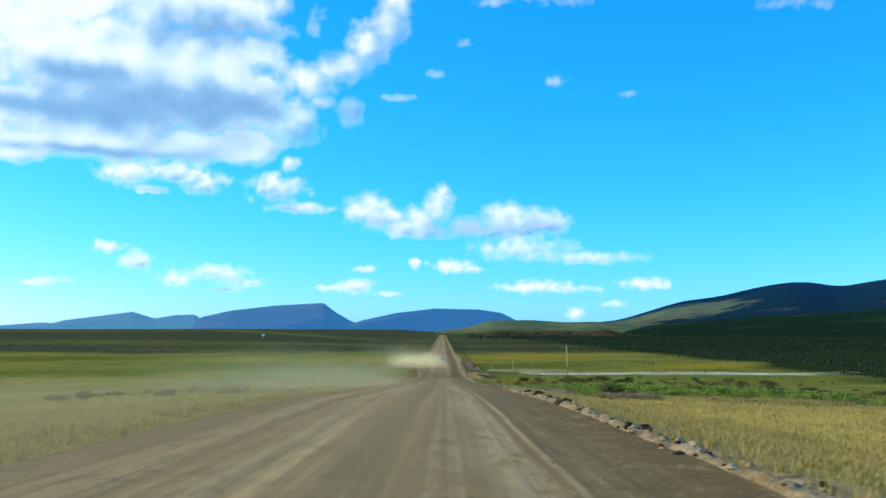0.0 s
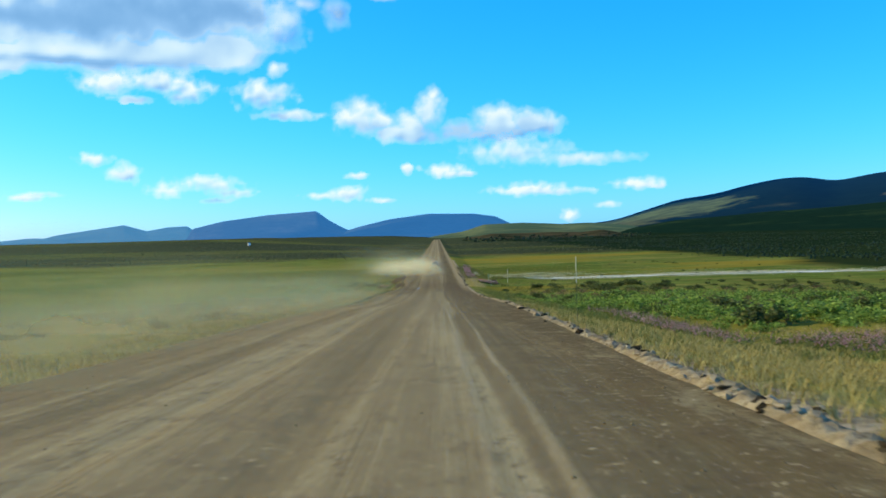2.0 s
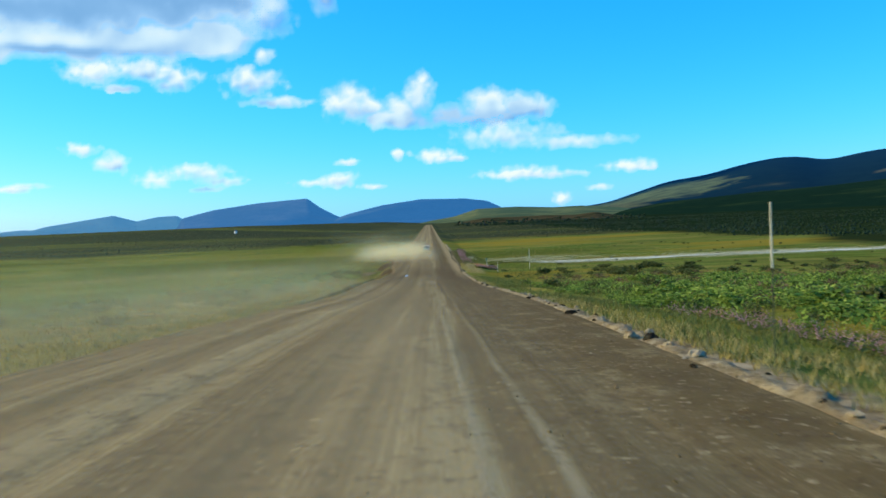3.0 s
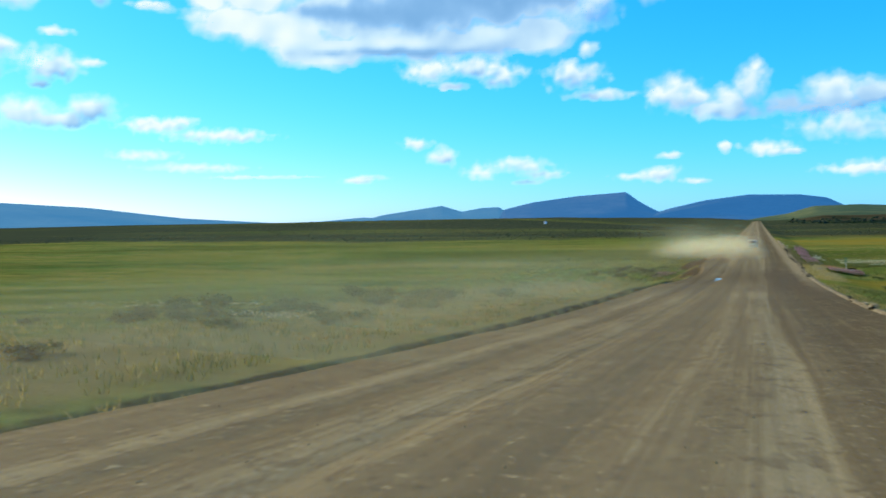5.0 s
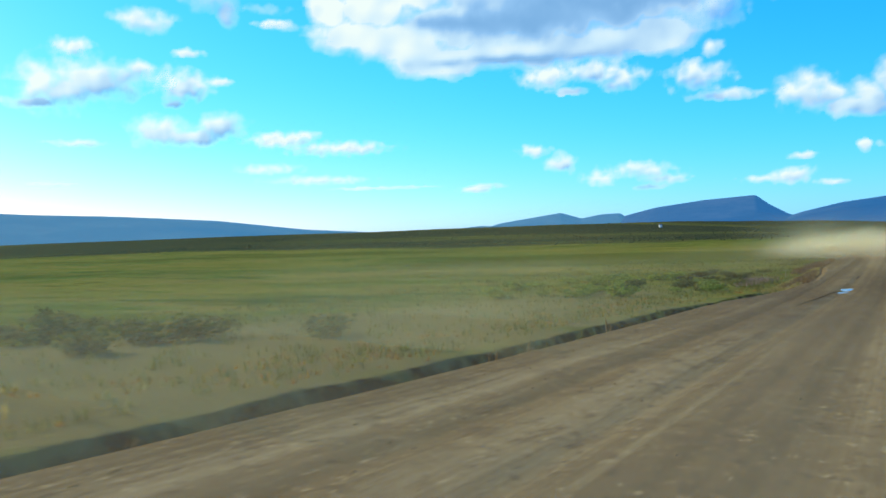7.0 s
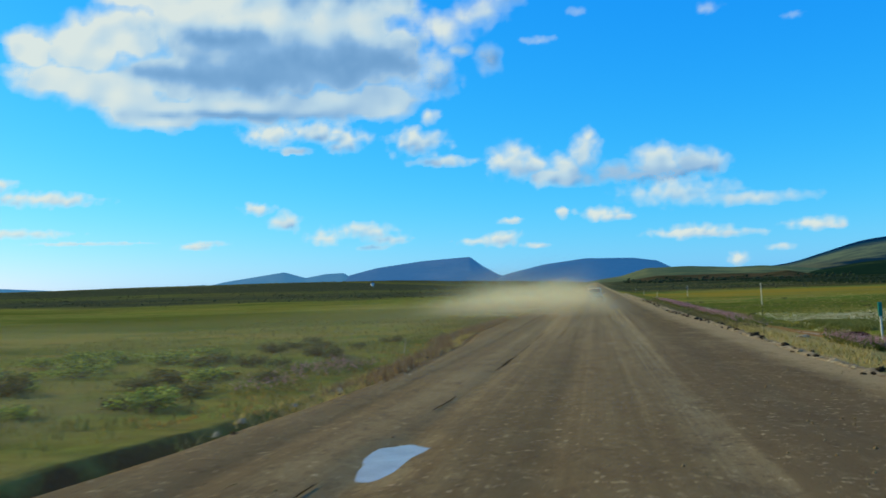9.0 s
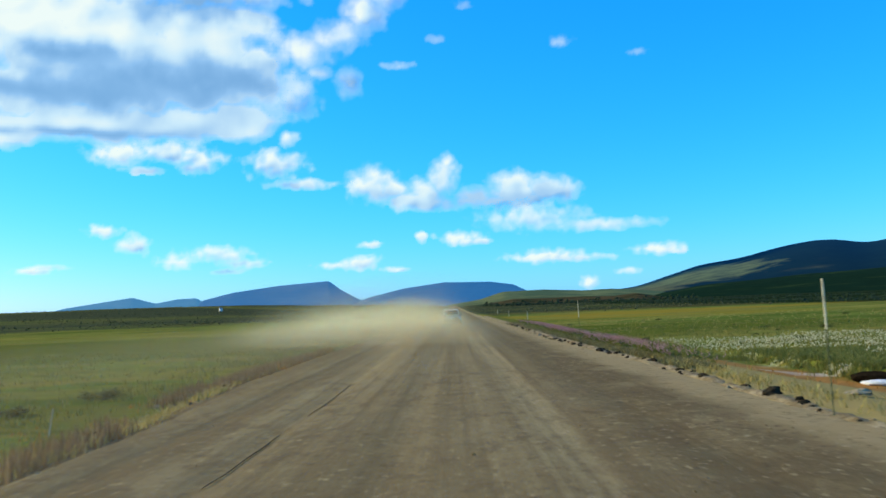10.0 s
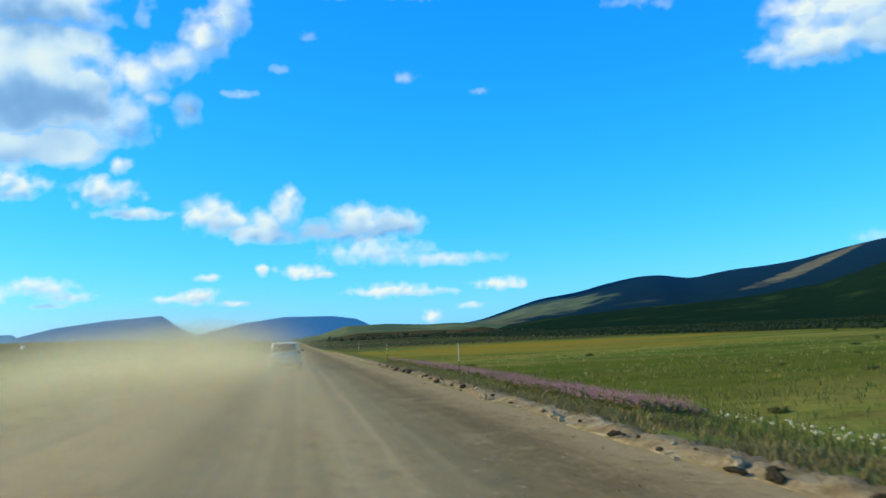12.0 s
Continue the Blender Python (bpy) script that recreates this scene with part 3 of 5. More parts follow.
cloud([(-35.3, 15.1, 1.6, 1.3), (-32.5, 15.4, 2.3, 1.49), (-34.1, 13.3, 2.6, 1.2), (-30.1, 16.2, 2.7, 1.5), (-26.3, 16.8, 3.6, 1.69), (-21.7, 16.6, 4.1, 2.07), (-16.5, 16.7, 3.8, 2.1), (-13.1, 15.6, 2.5, 1.6), (-20.3, 14.2, 6.0, 1.6), (-26.0, 14.0, 4.7, 1.56), (-30.8, 12.8, 4.1, 1.3), (-27.5, 11.5, 4.6, 1.05), (-22.9, 12.0, 4.8, 1.21), (-18.1, 12.0, 4.9, 1.1), (-13.6, 12.3, 2.7, 1.1), (-14.1, 18.3, 3.2, 1.1), (-20.9, 18.5, 6.0, 1.16), (-27.3, 18.4, 5.4, 1.13), (-23.2, 21.1, 9.0, 2.29), (-16.2, 20.7, 6.0, 2.0), (-28.6, 19.7, 4.9, 1.91), (-17.5, 14.4, 7.5, 1.7), (-13.8, 14.4, 3.0, 1.5), (-24.0, 15.0, 5.0, 1.5)],
      "large cumulus cloud with a grey flat underside", 1.5,
      [(-18.5, 14.8, 7.2, 1.45), (-22.5, 13.9, 5.0, 1.0), (-14.6, 15.1, 2.8, 1.0), (-26.4, 13.9, 3.2, 0.45), (-22.9, 11.4, 4.6, 0.28), (-16.2, 19.6, 5.4, 1.5), (-24.5, 16.2, 4.0, 0.8)], 0.85, 0.5)
cloud([(-21.3, 10.1, 1.9, 0.69), (-18.3, 10.4, 2.7, 0.76), (-16.3, 9.8, 1.7, 0.84), (-19.7, 9.2, 1.2, 0.31), (-11.5, 9.6, 2.1, 0.99), (-9.6, 8.3, 2.3, 0.38)],
      "small white cumulus cloud with a grey base", 1.0)
cloud([(-10.1, 14.2, 1.8, 1.76), (-9.4, 16.9, 2.0, 1.15), (-7.1, 17.8, 2.2, 1.07), (-5.2, 19.1, 1.8, 1.38), (-3.8, 20.6, 1.4, 1.53), (-3.3, 22.2, 1.4, 1.3), (-6.4, 14.9, 1.1, 1.15), (-8.4, 15.5, 1.0, 0.57)],
      "ragged white cloud streaming upwards", 0.9)
cloud([(-10.5, 11.2, 0.7, 0.61)],
      "small white puff of cloud", 0.9)
cloud([(-3.0, 15.9, 1.6, 0.34), (-5.6, 20.7, 1.6, 0.53)],
      "thin wispy white cloud", 0.5)
cloud([(-0.2, 8.5, 1.2, 1.2), (0.0, 9.5, 0.55, 0.75), (-1.4, 7.5, 1.7, 1.2), (-5.1, 8.0, 1.7, 1.3), (-3.6, 7.8, 1.1, 0.74), (-2.6, 7.1, 1.6, 0.7), (4.3, 7.7, 1.7, 1.1), (6.4, 7.4, 2.0, 0.9), (7.9, 7.2, 0.9, 0.7), (-1.6, 6.8, 2.2, 0.6), (2.0, 7.3, 1.5, 0.7), (3.5, 6.8, 4.4, 0.6)],
      "towering white cumulus cloud with a flat grey base", 1.0, [(3.6, 6.8, 3.8, 0.6), (6.9, 6.9, 1.6, 0.6), (-0.4, 7.0, 1.3, 0.45), (1.8, 7.4, 1.0, 0.9), (-4.2, 7.4, 1.2, 0.5)], 0.60)
cloud([(5.6, 5.5, 3.6, 0.99), (10.1, 4.9, 3.8, 0.5)],
      "small white cumulus cloud with a grey base", 0.8)
cloud([(0.7, 4.4, 1.7, 0.53), (2.0, 4.2, 1.1, 0.23)],
      "small white cumulus cloud with a grey base", 1.0)
cloud([(-1.9, 4.6, 0.5, 0.46)],
      "small white cumulus cloud with a grey base", 1.0)
cloud([(6.8, 3.0, 2.3, 0.5), (7.6, 2.8, 3.3, 0.31), (5.5, 2.9, 1.9, 0.31)],
      "small white cumulus cloud with a grey base", 1.0)
cloud([(13.7, 3.1, 1.8, 0.46), (14.6, 2.9, 1.0, 0.19)],
      "small white cumulus cloud with a grey base", 1.0)
cloud([(9.1, 1.2, 0.7, 0.5)],
      "small white cumulus cloud with a grey base", 1.0)
cloud([(11.7, 1.8, 1.1, 0.27)],
      "small white cumulus cloud with a grey base", 0.8)
cloud([(-5.3, 4.2, 0.9, 0.27)],
      "small white cumulus cloud with a grey base", 1.0)
cloud([(-6.0, 3.0, 1.5, 0.53), (-7.5, 2.9, 1.5, 0.27), (-3.7, 2.5, 1.1, 0.23)],
      "small white cumulus cloud with a grey base", 1.0)
cloud([(-15.1, 3.8, 2.3, 0.69), (-17.8, 3.4, 1.3, 0.57), (-14.9, 2.7, 1.4, 0.23), (-13.6, 3.2, 1.5, 0.38)],
      "small white cumulus cloud with a grey base", 0.8)
cloud([(-22.0, 5.4, 1.1, 0.5)],
      "small white cumulus cloud with a grey base", 1.0)
cloud([(-20.3, 4.5, 1.2, 0.69)],
      "small white cumulus cloud with a grey base", 1.0)
cloud([(-25.5, 3.2, 1.3, 0.23)],
      "small white cumulus cloud with a grey base", 0.8)
cloud([(-51.5, 12.2, 1.3, 0.57)],
      "small white cumulus cloud with a grey base", 1.0)
cloud([(-44.7, 12.1, 1.1, 0.31)],
      "small white cumulus cloud with a grey base", 1.0)
cloud([(-50.0, 10.3, 3.1, 1.38), (-51.9, 9.7, 1.9, 1.34), (-53.6, 10.1, 1.4, 1.72), (-53.8, 8.8, 1.9, 0.38), (-47.7, 11.1, 1.2, 0.57)],
      "small white cumulus cloud with a grey base", 1.0)
cloud([(-45.1, 10.0, 2.1, 1.22), (-42.8, 10.3, 0.9, 0.31), (-45.6, 8.9, 0.8, 0.38)],
      "small white cumulus cloud with a grey base", 1.0)
cloud([(-46.7, 7.2, 1.8, 1.15), (-42.9, 7.4, 2.1, 0.92), (-44.8, 6.8, 2.3, 0.61)],
      "small white cumulus cloud with a grey base", 1.0)
cloud([(-51.4, 6.4, 1.6, 0.31)],
      "small white cumulus cloud with a grey base", 1.0)
cloud([(-39.0, 6.6, 2.2, 0.53), (-35.1, 6.0, 3.5, 0.53), (-37.3, 6.9, 1.2, 0.31)],
      "small white cumulus cloud with a grey base", 1.0)
cloud([(-40.0, 4.7, 2.3, 0.38), (-36.7, 3.9, 3.6, 0.34), (-32.2, 3.3, 4.2, 0.15)],
      "small white cumulus cloud with a grey base", 0.8)
cloud([(-26.1, 3.0, 1.3, 0.27)],
      "small white cumulus cloud with a grey base", 1.0)
cloud([(-53.4, 3.9, 1.7, 0.19)],
      "small white cumulus cloud with a grey base", 0.8)
cloud([(-39.3, 14.0, 1.6, 0.31)],
      "small white cumulus cloud with a grey base", 1.0)
cloud([(-43.4, 16.6, 1.7, 1.9), (-42.2, 14.7, 0.8, 1.1), (-41.0, 17.5, 1.2, 0.9)],
      "ragged white cloud with thin edges", 1.0)
cloud([(-47.3, 13.9, 1.8, 0.8)],
      "small white cumulus cloud with a grey base", 0.9)
cloud([(-39.8, 14.9, 2.0, 0.46), (-38.1, 13.8, 2.4, 0.31), (-36.4, 13.2, 1.2, 0.61)],
      "thin wispy white cloud", 0.42)
cloud([(34.9, 16.4, 4.4, 1.3), (33.5, 16.1, 3.2, 0.99), (37.5, 16.3, 2.4, 1.15)],
      "small white cumulus cloud with a grey base", 1.0)
cloud([(33.8, 18.5, 2.4, 1.34), (36.4, 18.1, 3.6, 1.53), (38.4, 16.6, 2.4, 1.53), (40.1, 17.9, 3.2, 2.29)],
      "small white cumulus cloud with a grey base", 1.0)
cloud([(23.6, 20.8, 2.7, 0.84), (25.6, 20.1, 0.9, 0.53)],
      "thin wispy white cloud", 0.42)
cloud([(9.2, 22.1, 2.5, 0.69), (7.3, 22.4, 2.1, 0.46), (3.7, 22.1, 1.6, 0.38)],
      "thin wispy white cloud", 0.42)
cloud([(-0.6, 17.5, 1.1, 0.34)],
      "thin wispy white cloud", 0.42)
cloud([(7.9, 16.9, 0.9, 0.42)],
      "thin wispy white cloud", 0.42)
cloud([(12.9, 15.8, 0.7, 0.31)],
      "thin wispy white cloud", 0.42)
cloud([(1.6, 19.6, 0.8, 0.46)],
      "thin wispy white cloud", 0.42)
cloud([(37.0, 4.5, 1.7, 0.53), (38.8, 4.5, 1.5, 0.76)],
      "thin wispy white cloud", 0.42)
cloud([(32.1, 3.3, 1.0, 0.23), (29.4, 3.1, 0.8, 0.19)],
      "thin wispy white cloud", 0.42)


# ---- roadside poles, stakes and the marker sign ----
def tube(bm, r, z0, z1, seg=10, r2=None):
    m = bmesh.ops.create_cone(bm, cap_ends=True, segments=seg, radius1=r, radius2=r2 or r, depth=z1 - z0)
    bmesh.ops.translate(bm, verts=m["verts"], vec=(0, 0, (z0 + z1) / 2))


def box(bm, sx, sy, sz, at=(0, 0, 0), bevel=0.0):
    m = bmesh.ops.create_cube(bm, size=1.0, matrix=Matrix.Translation(at) @ Matrix.Diagonal((sx, sy, sz, 1)))
    if bevel:
        edges = list({e for v in m["verts"] for e in v.link_edges})
        bmesh.ops.bevel(bm, geom=edges, offset=bevel, segments=2, affect="EDGES", profile=0.5)


def marker_pole(top, painted):
    ob = new("marker_pole")
    bm = bmesh.new()
    tube(bm, 0.009, -0.5, top - painted)
    part("lower_pole", bm, M_POLE_DARK, ob, "dark weathered lower half")
    bm = bmesh.new()
    tube(bm, 0.0135, top - painted, top, 10, 0.0125)
    tube(bm, 0.011, top, top + 0.012)
    part("painted_top", bm, M_POLE_PALE, ob, "pale painted upper half")
    return tagged(ob, "thin roadside marker pole, pale above and dark below", "pole", "marker poles along the road")


def place_pole(ob, x, y, lean, turn):
    ob.matrix_basis = pose(x, y, float(road_z(y)) + 0.03, 0, -lean, turn)


tall = marker_pole(1.98, 0.8)
place_pole(tall, 4.51, 32.4, 1, 10)
for x, y, lean, turn in ((4.61, 58.6, 0.5, 60), (4.45, 82.6, 0, 0)):
    place_pole(copy_thing(tall, Matrix()), x, y, lean, turn)
mid_pole = marker_pole(1.71, 0.64)
place_pole(mid_pole, 4.49, 169.4, 1.2, 0)
for x, y, lean, turn in ((4.62, 101.5, -1, 30), (4.76, 192.6, 1.0, 0)):
    place_pole(copy_thing(mid_pole, Matrix()), x, y, lean, turn)
short = marker_pole(1.25, 0.48)
place_pole(short, 4.6, 214.4, 0, 0)
for x, y, lean, turn in ((4.6, 233, 0.6, 0), (4.6, 252, -0.6, 0)):
    place_pole(copy_thing(short, Matrix()), x, y, lean, turn)

M_WHITE = simple("white_post_paint", (0.55, 0.52, 0.40), (0.72, 0.68, 0.54), 20, 0.5)
M_SIGN = simple("green_sign_enamel", (0.01, 0.16, 0.10), (0.015, 0.22, 0.14), 9, 0.35)
M_STAKE = simple("grey_stake_wood", (0.28, 0.24, 0.16), (0.42, 0.37, 0.26), 25, 0.9)
sign = new("marker_sign")
bm = bmesh.new()
box(bm, 0.05, 0.04, 1.45, (0, 0, 0.475), 0.006)
part("post", bm, M_WHITE, sign, "white post")
bm = bmesh.new()
box(bm, 0.13, 0.06, 0.46, (0, 0, 1.2), 0.012)
part("plate", bm, M_SIGN, sign, "narrow green plate")
bm = bmesh.new()
box(bm, 0.10, 0.014, 0.40, (0, 0.038, 1.2), 0.004)
part("backing", bm, M_WHITE, sign, "pale rim")
sign.matrix_basis = pose(8.69, 172.3, -7.98, 0, -2, 12)
tagged(sign, "white roadside post with a narrow green plate", "sign post")
stake = new("wooden_stake")
bm = bmesh.new()
tube(bm, 0.017, -0.4, 0.62, 7, 0.012)
part("stick", bm, M_STAKE, stake)
bm = bmesh.new()
tube(bm, 0.018, 0.5, 0.58, 7)
part("band", bm, M_STAKE, stake, "frayed band near the top")
stake.matrix_basis = pose(-7.6, 173.7, float(ground_z(-7.6, 173.7)), 0, 9, 0)
tagged(stake, "short leaning grey wooden stake in the verge", "stake")

# ---- berm, clods and stones ----
BY = np.concatenate([np.arange(-18, 60, 0.07), np.arange(60, 300, 0.12)])
bank = np.interp(BY, [-20, 18, 26, 44, 56, 80, 95, 155, 165, 185, 200, 300], [0.06, 0.07, 0.10, 0.09, 0.05, 0.045, 0.05, 0.04, 0.035, 0.04, 0.07, 0.07])


def lumpy(a, b, s, seed):
    return np.array([noise.fractal((u / s, w / s, seed), 0.8, 2.1, 4) for u, w in zip(a.ravel(), b.ravel())]).reshape(a.shape)


def berm(name, xs, top, side_x, label):
    X, Y = np.meshgrid(xs, BY)
    u = (X - xs[0]) / (xs[-1] - xs[0])
    form = np.clip(np.sin(np.pi * u), 0, 1) ** 1.3
    rough = (0.4 - np.abs(lumpy(X, Y, 0.36, 3.0))) * 1.1 + lumpy(X, Y, 0.15, 7.0) * 0.8
    rough2 = lumpy(X, Y, 1.4, 9.0)
    Z = road_z(Y) - 0.01 + form * (top[:, None] * (1 + 0.55 * rough2) + 0.24 * form * rough * (0.13 + top[:, None] * 1.5)) - 0.15 * (1 - form) - 0.12 * smooth(0.75, 1, u if side_x > 0 else 1 - u)
    v = np.stack([X + 0.55 * (X - xs[0]) * smooth(184, 200, Y) + (right_edge(Y) - 3.85 if side_x > 0 else left_edge(Y) + 5.0) + 0.1 * rough2, Y, Z], -1).reshape(-1, 3)
    w = len(xs)
    i = (np.arange(len(BY) - 1)[:, None] * w + np.arange(w - 1)).ravel()
    me = quads(name, v, np.stack([i, i + 1, i + w + 1, i + w], -1))
    return thing(name, me, M_BERM, label, "earth bank", kind="structure")


berm("bank_right", np.linspace(3.65, 4.6, 22), bank, 1, "low pale bank of graded earth along the road edge")

M_CLOD = simple("dark_turf_clod", (0.020, 0.015, 0.008), (0.055, 0.042, 0.022), 9, 1.0, 0.0, 0, 0.8)
M_STONE = simple("pale_fieldstone", (0.20, 0.145, 0.07), (0.42, 0.33, 0.18), 7, 1.0, 0.0, 0, 0.8)


def rock_mesh(name, seed, material, rough=0.35):
    bm = bmesh.new()
    bmesh.ops.create_icosphere(bm, subdivisions=3 if rough > 0.4 else 2, radius=1.0)
    for v in bm.verts:
        d = noise.fractal(v.co * 0.9 + Vector((seed * 7.3, seed, 0)), 0.9, 2.0, 4)
        v.co *= 1 + rough * d
        v.co.x += 0.15 * noise.noise(v.co * 3 + Vector((seed, 0, 0)))
        v.co.z = max(v.co.z * 0.7, -0.3)
    me = bpy.data.meshes.new(name)
    bm.to_mesh(me)
    bm.free()
    me.materials.append(material)
    return me


rng = random.Random(11)
CLODS = [rock_mesh("clod", i, M_CLOD, 0.55) for i in range(4)]
STONES = [rock_mesh("stone", i + 20, M_STONE, 0.6) for i in range(4)]


def scatter_rocks(n, y0, y1, x0, x1, smin, smax, dark, side):
    for _ in range(n):
        y = rng.uniform(y0, y1)
        x = rng.gauss((x0 + x1) / 2, (x1 - x0) / 4) + (float(right_edge(y)) - 3.85 if side > 0 else float(left_edge(y)) + 5.0)
        s = smin * (smax / smin) ** (rng.random() ** 1.8)
        is_dark = rng.random() < dark
        ob = new("earth_clod" if is_dark else "stone", rng.choice(CLODS if is_dark else STONES))
        h = float(np.interp(y, BY, bank)) if side > 0 else 0.07
        lift = h * max(0.0, math.cos((x - float(right_edge(y)) - 0.27) / 0.5 * 1.3)) if side > 0 else 0.03
        ob.matrix_basis = pose(x, y, max(float(road_z(y)) - 0.01 + lift, float(np.maximum(road_height(x, y), ground_z(x, y)))), 0, rng.uniform(-12, 12), rng.uniform(0, 360)) @ Matrix.Diagonal((s * rng.uniform(0.9, 1.7), s, s * rng.uniform(0.85, 1.4), 1))
        tagged(ob, "dark clod of turf and earth on the road bank" if is_dark else "pale rounded stone on the road bank", "clod" if is_dark else "stone", "clods on the road bank" if is_dark else "stones on the road bank")


scatter_rocks(90, 8, 58, 3.75, 4.55, 0.03, 0.09, 0.4, 1)
scatter_rocks(46, 12, 46, 3.9, 4.4, 0.05, 0.15, 0.5, 1)
scatter_rocks(50, 58, 125, 3.85, 4.45, 0.05, 0.14, 0.4, 1)
scatter_rocks(130, 150, 240, 3.85, 4.35, 0.035, 0.12, 0.8, 1)
scatter_rocks(70, 140, 240, 3.6, 4.9, 0.025, 0.07, 0.4, 1)
scatter_rocks(40, 152, 200, -5.6, -4.7, 0.015, 0.045, 0.5, -1)
for x, y, s, t in ((3.7, 35.3, 0.17, 20), (3.7, 27.4, 0.15, 140), (3.65, 38.2, 0.18, 200), (3.7, 29.0, 0.11, 60)):
    big = new("earth_clod", CLODS[int(y) % 4])
    big.matrix_basis = pose(x, y, float(road_z(y)) + 0.12, 0, 8, t) @ Matrix.Diagonal((s * 1.2, s, s * 1.05, 1))
    tagged(big, "large dark clod of turf on the road bank", "clod", "clods on the road bank")

for x, y, s, t in ((7.3, 172.9, 0.16, 90), (6.3, 172.6, 0.13, 10), (8.2, 213.6, 0.22, 60)):
    white = new("stone", STONES[int(y) % 4])
    white.matrix_basis = pose(x, y, float(ground_z(x, y)) + 0.05, 0, 5, t) @ Matrix.Diagonal((s * 1.7, s, s * 0.7, 1))
    tagged(white, "pale stone lying in the grass beside the road", "stone", "stones on the road bank")

# ---- a white stone added for a pool's glint, under a clod painted black for shade ----
M_GLINT = simple("pool_glint_stone", (0.55, 0.52, 0.42), (0.75, 0.72, 0.60), 9, 0.9)
# one near-black for wet mud and for painted shade
M_MUD_SHADE = simple("dark_mud_and_shade", (0.008, 0.006, 0.003), (0.024, 0.016, 0.008), 12, 1.0, 0.0)
glint_stone = new("stone", rock_mesh("pool_glint_stone", 31, M_GLINT, 0.3))
glint_stone.matrix_basis = pose(9.85, 179.0, float(ground_z(9.85, 179.0)) + 0.05, 0, 0, -15) @ Matrix.Diagonal((0.42, 0.3, 0.13, 1))
tagged(glint_stone, "flat white stone added for the glint of water under a turf bank", "stone", "stones on the road bank")
# black clod added to stand for the undercut's shade
lip = new("earth_clod", rock_mesh("undercut_shade", 33, M_MUD_SHADE, 0.4))
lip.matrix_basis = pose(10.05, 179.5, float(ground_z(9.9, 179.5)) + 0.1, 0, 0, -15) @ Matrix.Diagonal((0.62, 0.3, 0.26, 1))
tagged(lip, "black clod added for the shade under the turf bank", "clod", "clods on the road bank")

# ---- water ----
M_WATER = Mat("still_water", 0.08, 1.0)
M_WATER.colour((0.09, 0.10, 0.10))
M_WATER.bump(M_WATER.noise(6, 3), 0.06, 0.02)
M_WATER = M_WATER.m
# pale base colour painted in for the reflected clouds and glare
M_PUDDLE = simple("pale_puddle_glare", (0.24, 0.22, 0.19), (0.32, 0.30, 0.26), 3, 0.22, 1.0)


def water(name, cx, cy, rx, ry, z, label, kind, seed=0.0, slant=0.0):
    a = np.linspace(0, 2 * np.pi, 49)[:-1]
    r = 1 + 0.16 * np.sin(3 * a + seed) + 0.10 * np.sin(5 * a + 2 * seed)
    ring = np.stack([cx + rx * r * np.cos(a) + slant * ry * r * np.sin(a), cy + ry * r * np.sin(a), 0 * a + z], -1)
    v = np.concatenate([ring, [[cx, cy, z]]])
    f = [[i, (i + 1) % 48, 48] for i in range(48)]
    return thing(name, quads(name, v, f), M_PUDDLE if name == "puddle" else M_WATER, label, "water", "puddles on the road" if name == "puddle" else "", kind)


water("pond", 8.2, 96.5, 1.55, 7.2, -5.72, "narrow blue pond beside the road embankment", "structure", 1.0, -0.19)
for i, (px, py, prx, pry) in enumerate(PUDDLES):
    z = float(np.min(road_height(px + np.linspace(-0.3, 0.3, 7) * prx, py + np.linspace(-0.4, 0.4, 7) * pry))) + 0.022
    water("puddle", px, py, prx * 0.9, pry * 0.9, z, "shallow puddle that mirrors the sky in a wheel track", "", i * 1.7)


# wet ruts the wheels cut into the left lane, their shade painted dark
def rut(y0, y1):
    ys = np.arange(y0, y1, 0.2)
    xs = np.interp(ys, [137, 142, 148, 157, 165, 179], [-3.3, -3.1, -2.82, -2.66, -2.55, -2.55])
    w = (0.012 + 0.028 * np.abs(np.sin(ys * 0.9) * np.cos(ys * 0.37))) * np.clip(np.minimum(ys - y0 + 0.1, y1 - ys) / 2, 0, 1)
    v = np.concatenate([np.stack([xs + k * w, ys, road_height(xs + k * w, ys) + lift], -1) for k, lift in ((-1, 0.012), (0, 0.022), (1, 0.012))])
    n, i = len(ys), np.arange(len(ys) - 1)
    f = np.concatenate([np.stack([i + a * n, i + (a + 1) * n, i + (a + 1) * n + 1, i + a * n + 1], -1) for a in (0, 1)])
    thing("rut", quads("rut", v, f), M_MUD_SHADE, "wet rut along the left wheel track, its shade painted dark", "rut", kind="structure")


for y0, y1 in ((138.5, 149.5), (154, 156), (160.5, 165.5), (166, 169.5), (171.5, 177)):
    rut(y0, y1)


# ---- plants ----
def leaf_material(name, a, b, c, rough=0.75):
    """Foliage whose pieces differ in tone."""
    k = Mat(name, rough, 0.2)
    geo = k.n.new("ShaderNodeNewGeometry")
    tone = k.ramp(geo.outputs["Random Per Island"], (0.1, a), (0.5, b), (0.9, c))
    k.colour(k.mix(k.ramp(k.noise(0.5, 4), (0.35, 0.35), (0.65, 0.0)), tone, a))
    tr = k.n.new("ShaderNodeBsdfTranslucent")
    mx = k.n.new("ShaderNodeMixShader")
    mx.inputs[0].default_value = 0.42
    k.l.new(tone, tr.inputs[0])
    k.l.new(k.b.outputs[0], mx.inputs[1])
    k.l.new(tr.outputs[0], mx.inputs[2])
    k.l.new(mx.outputs[0], k.n["Material Output"].inputs[0])
    return k.m


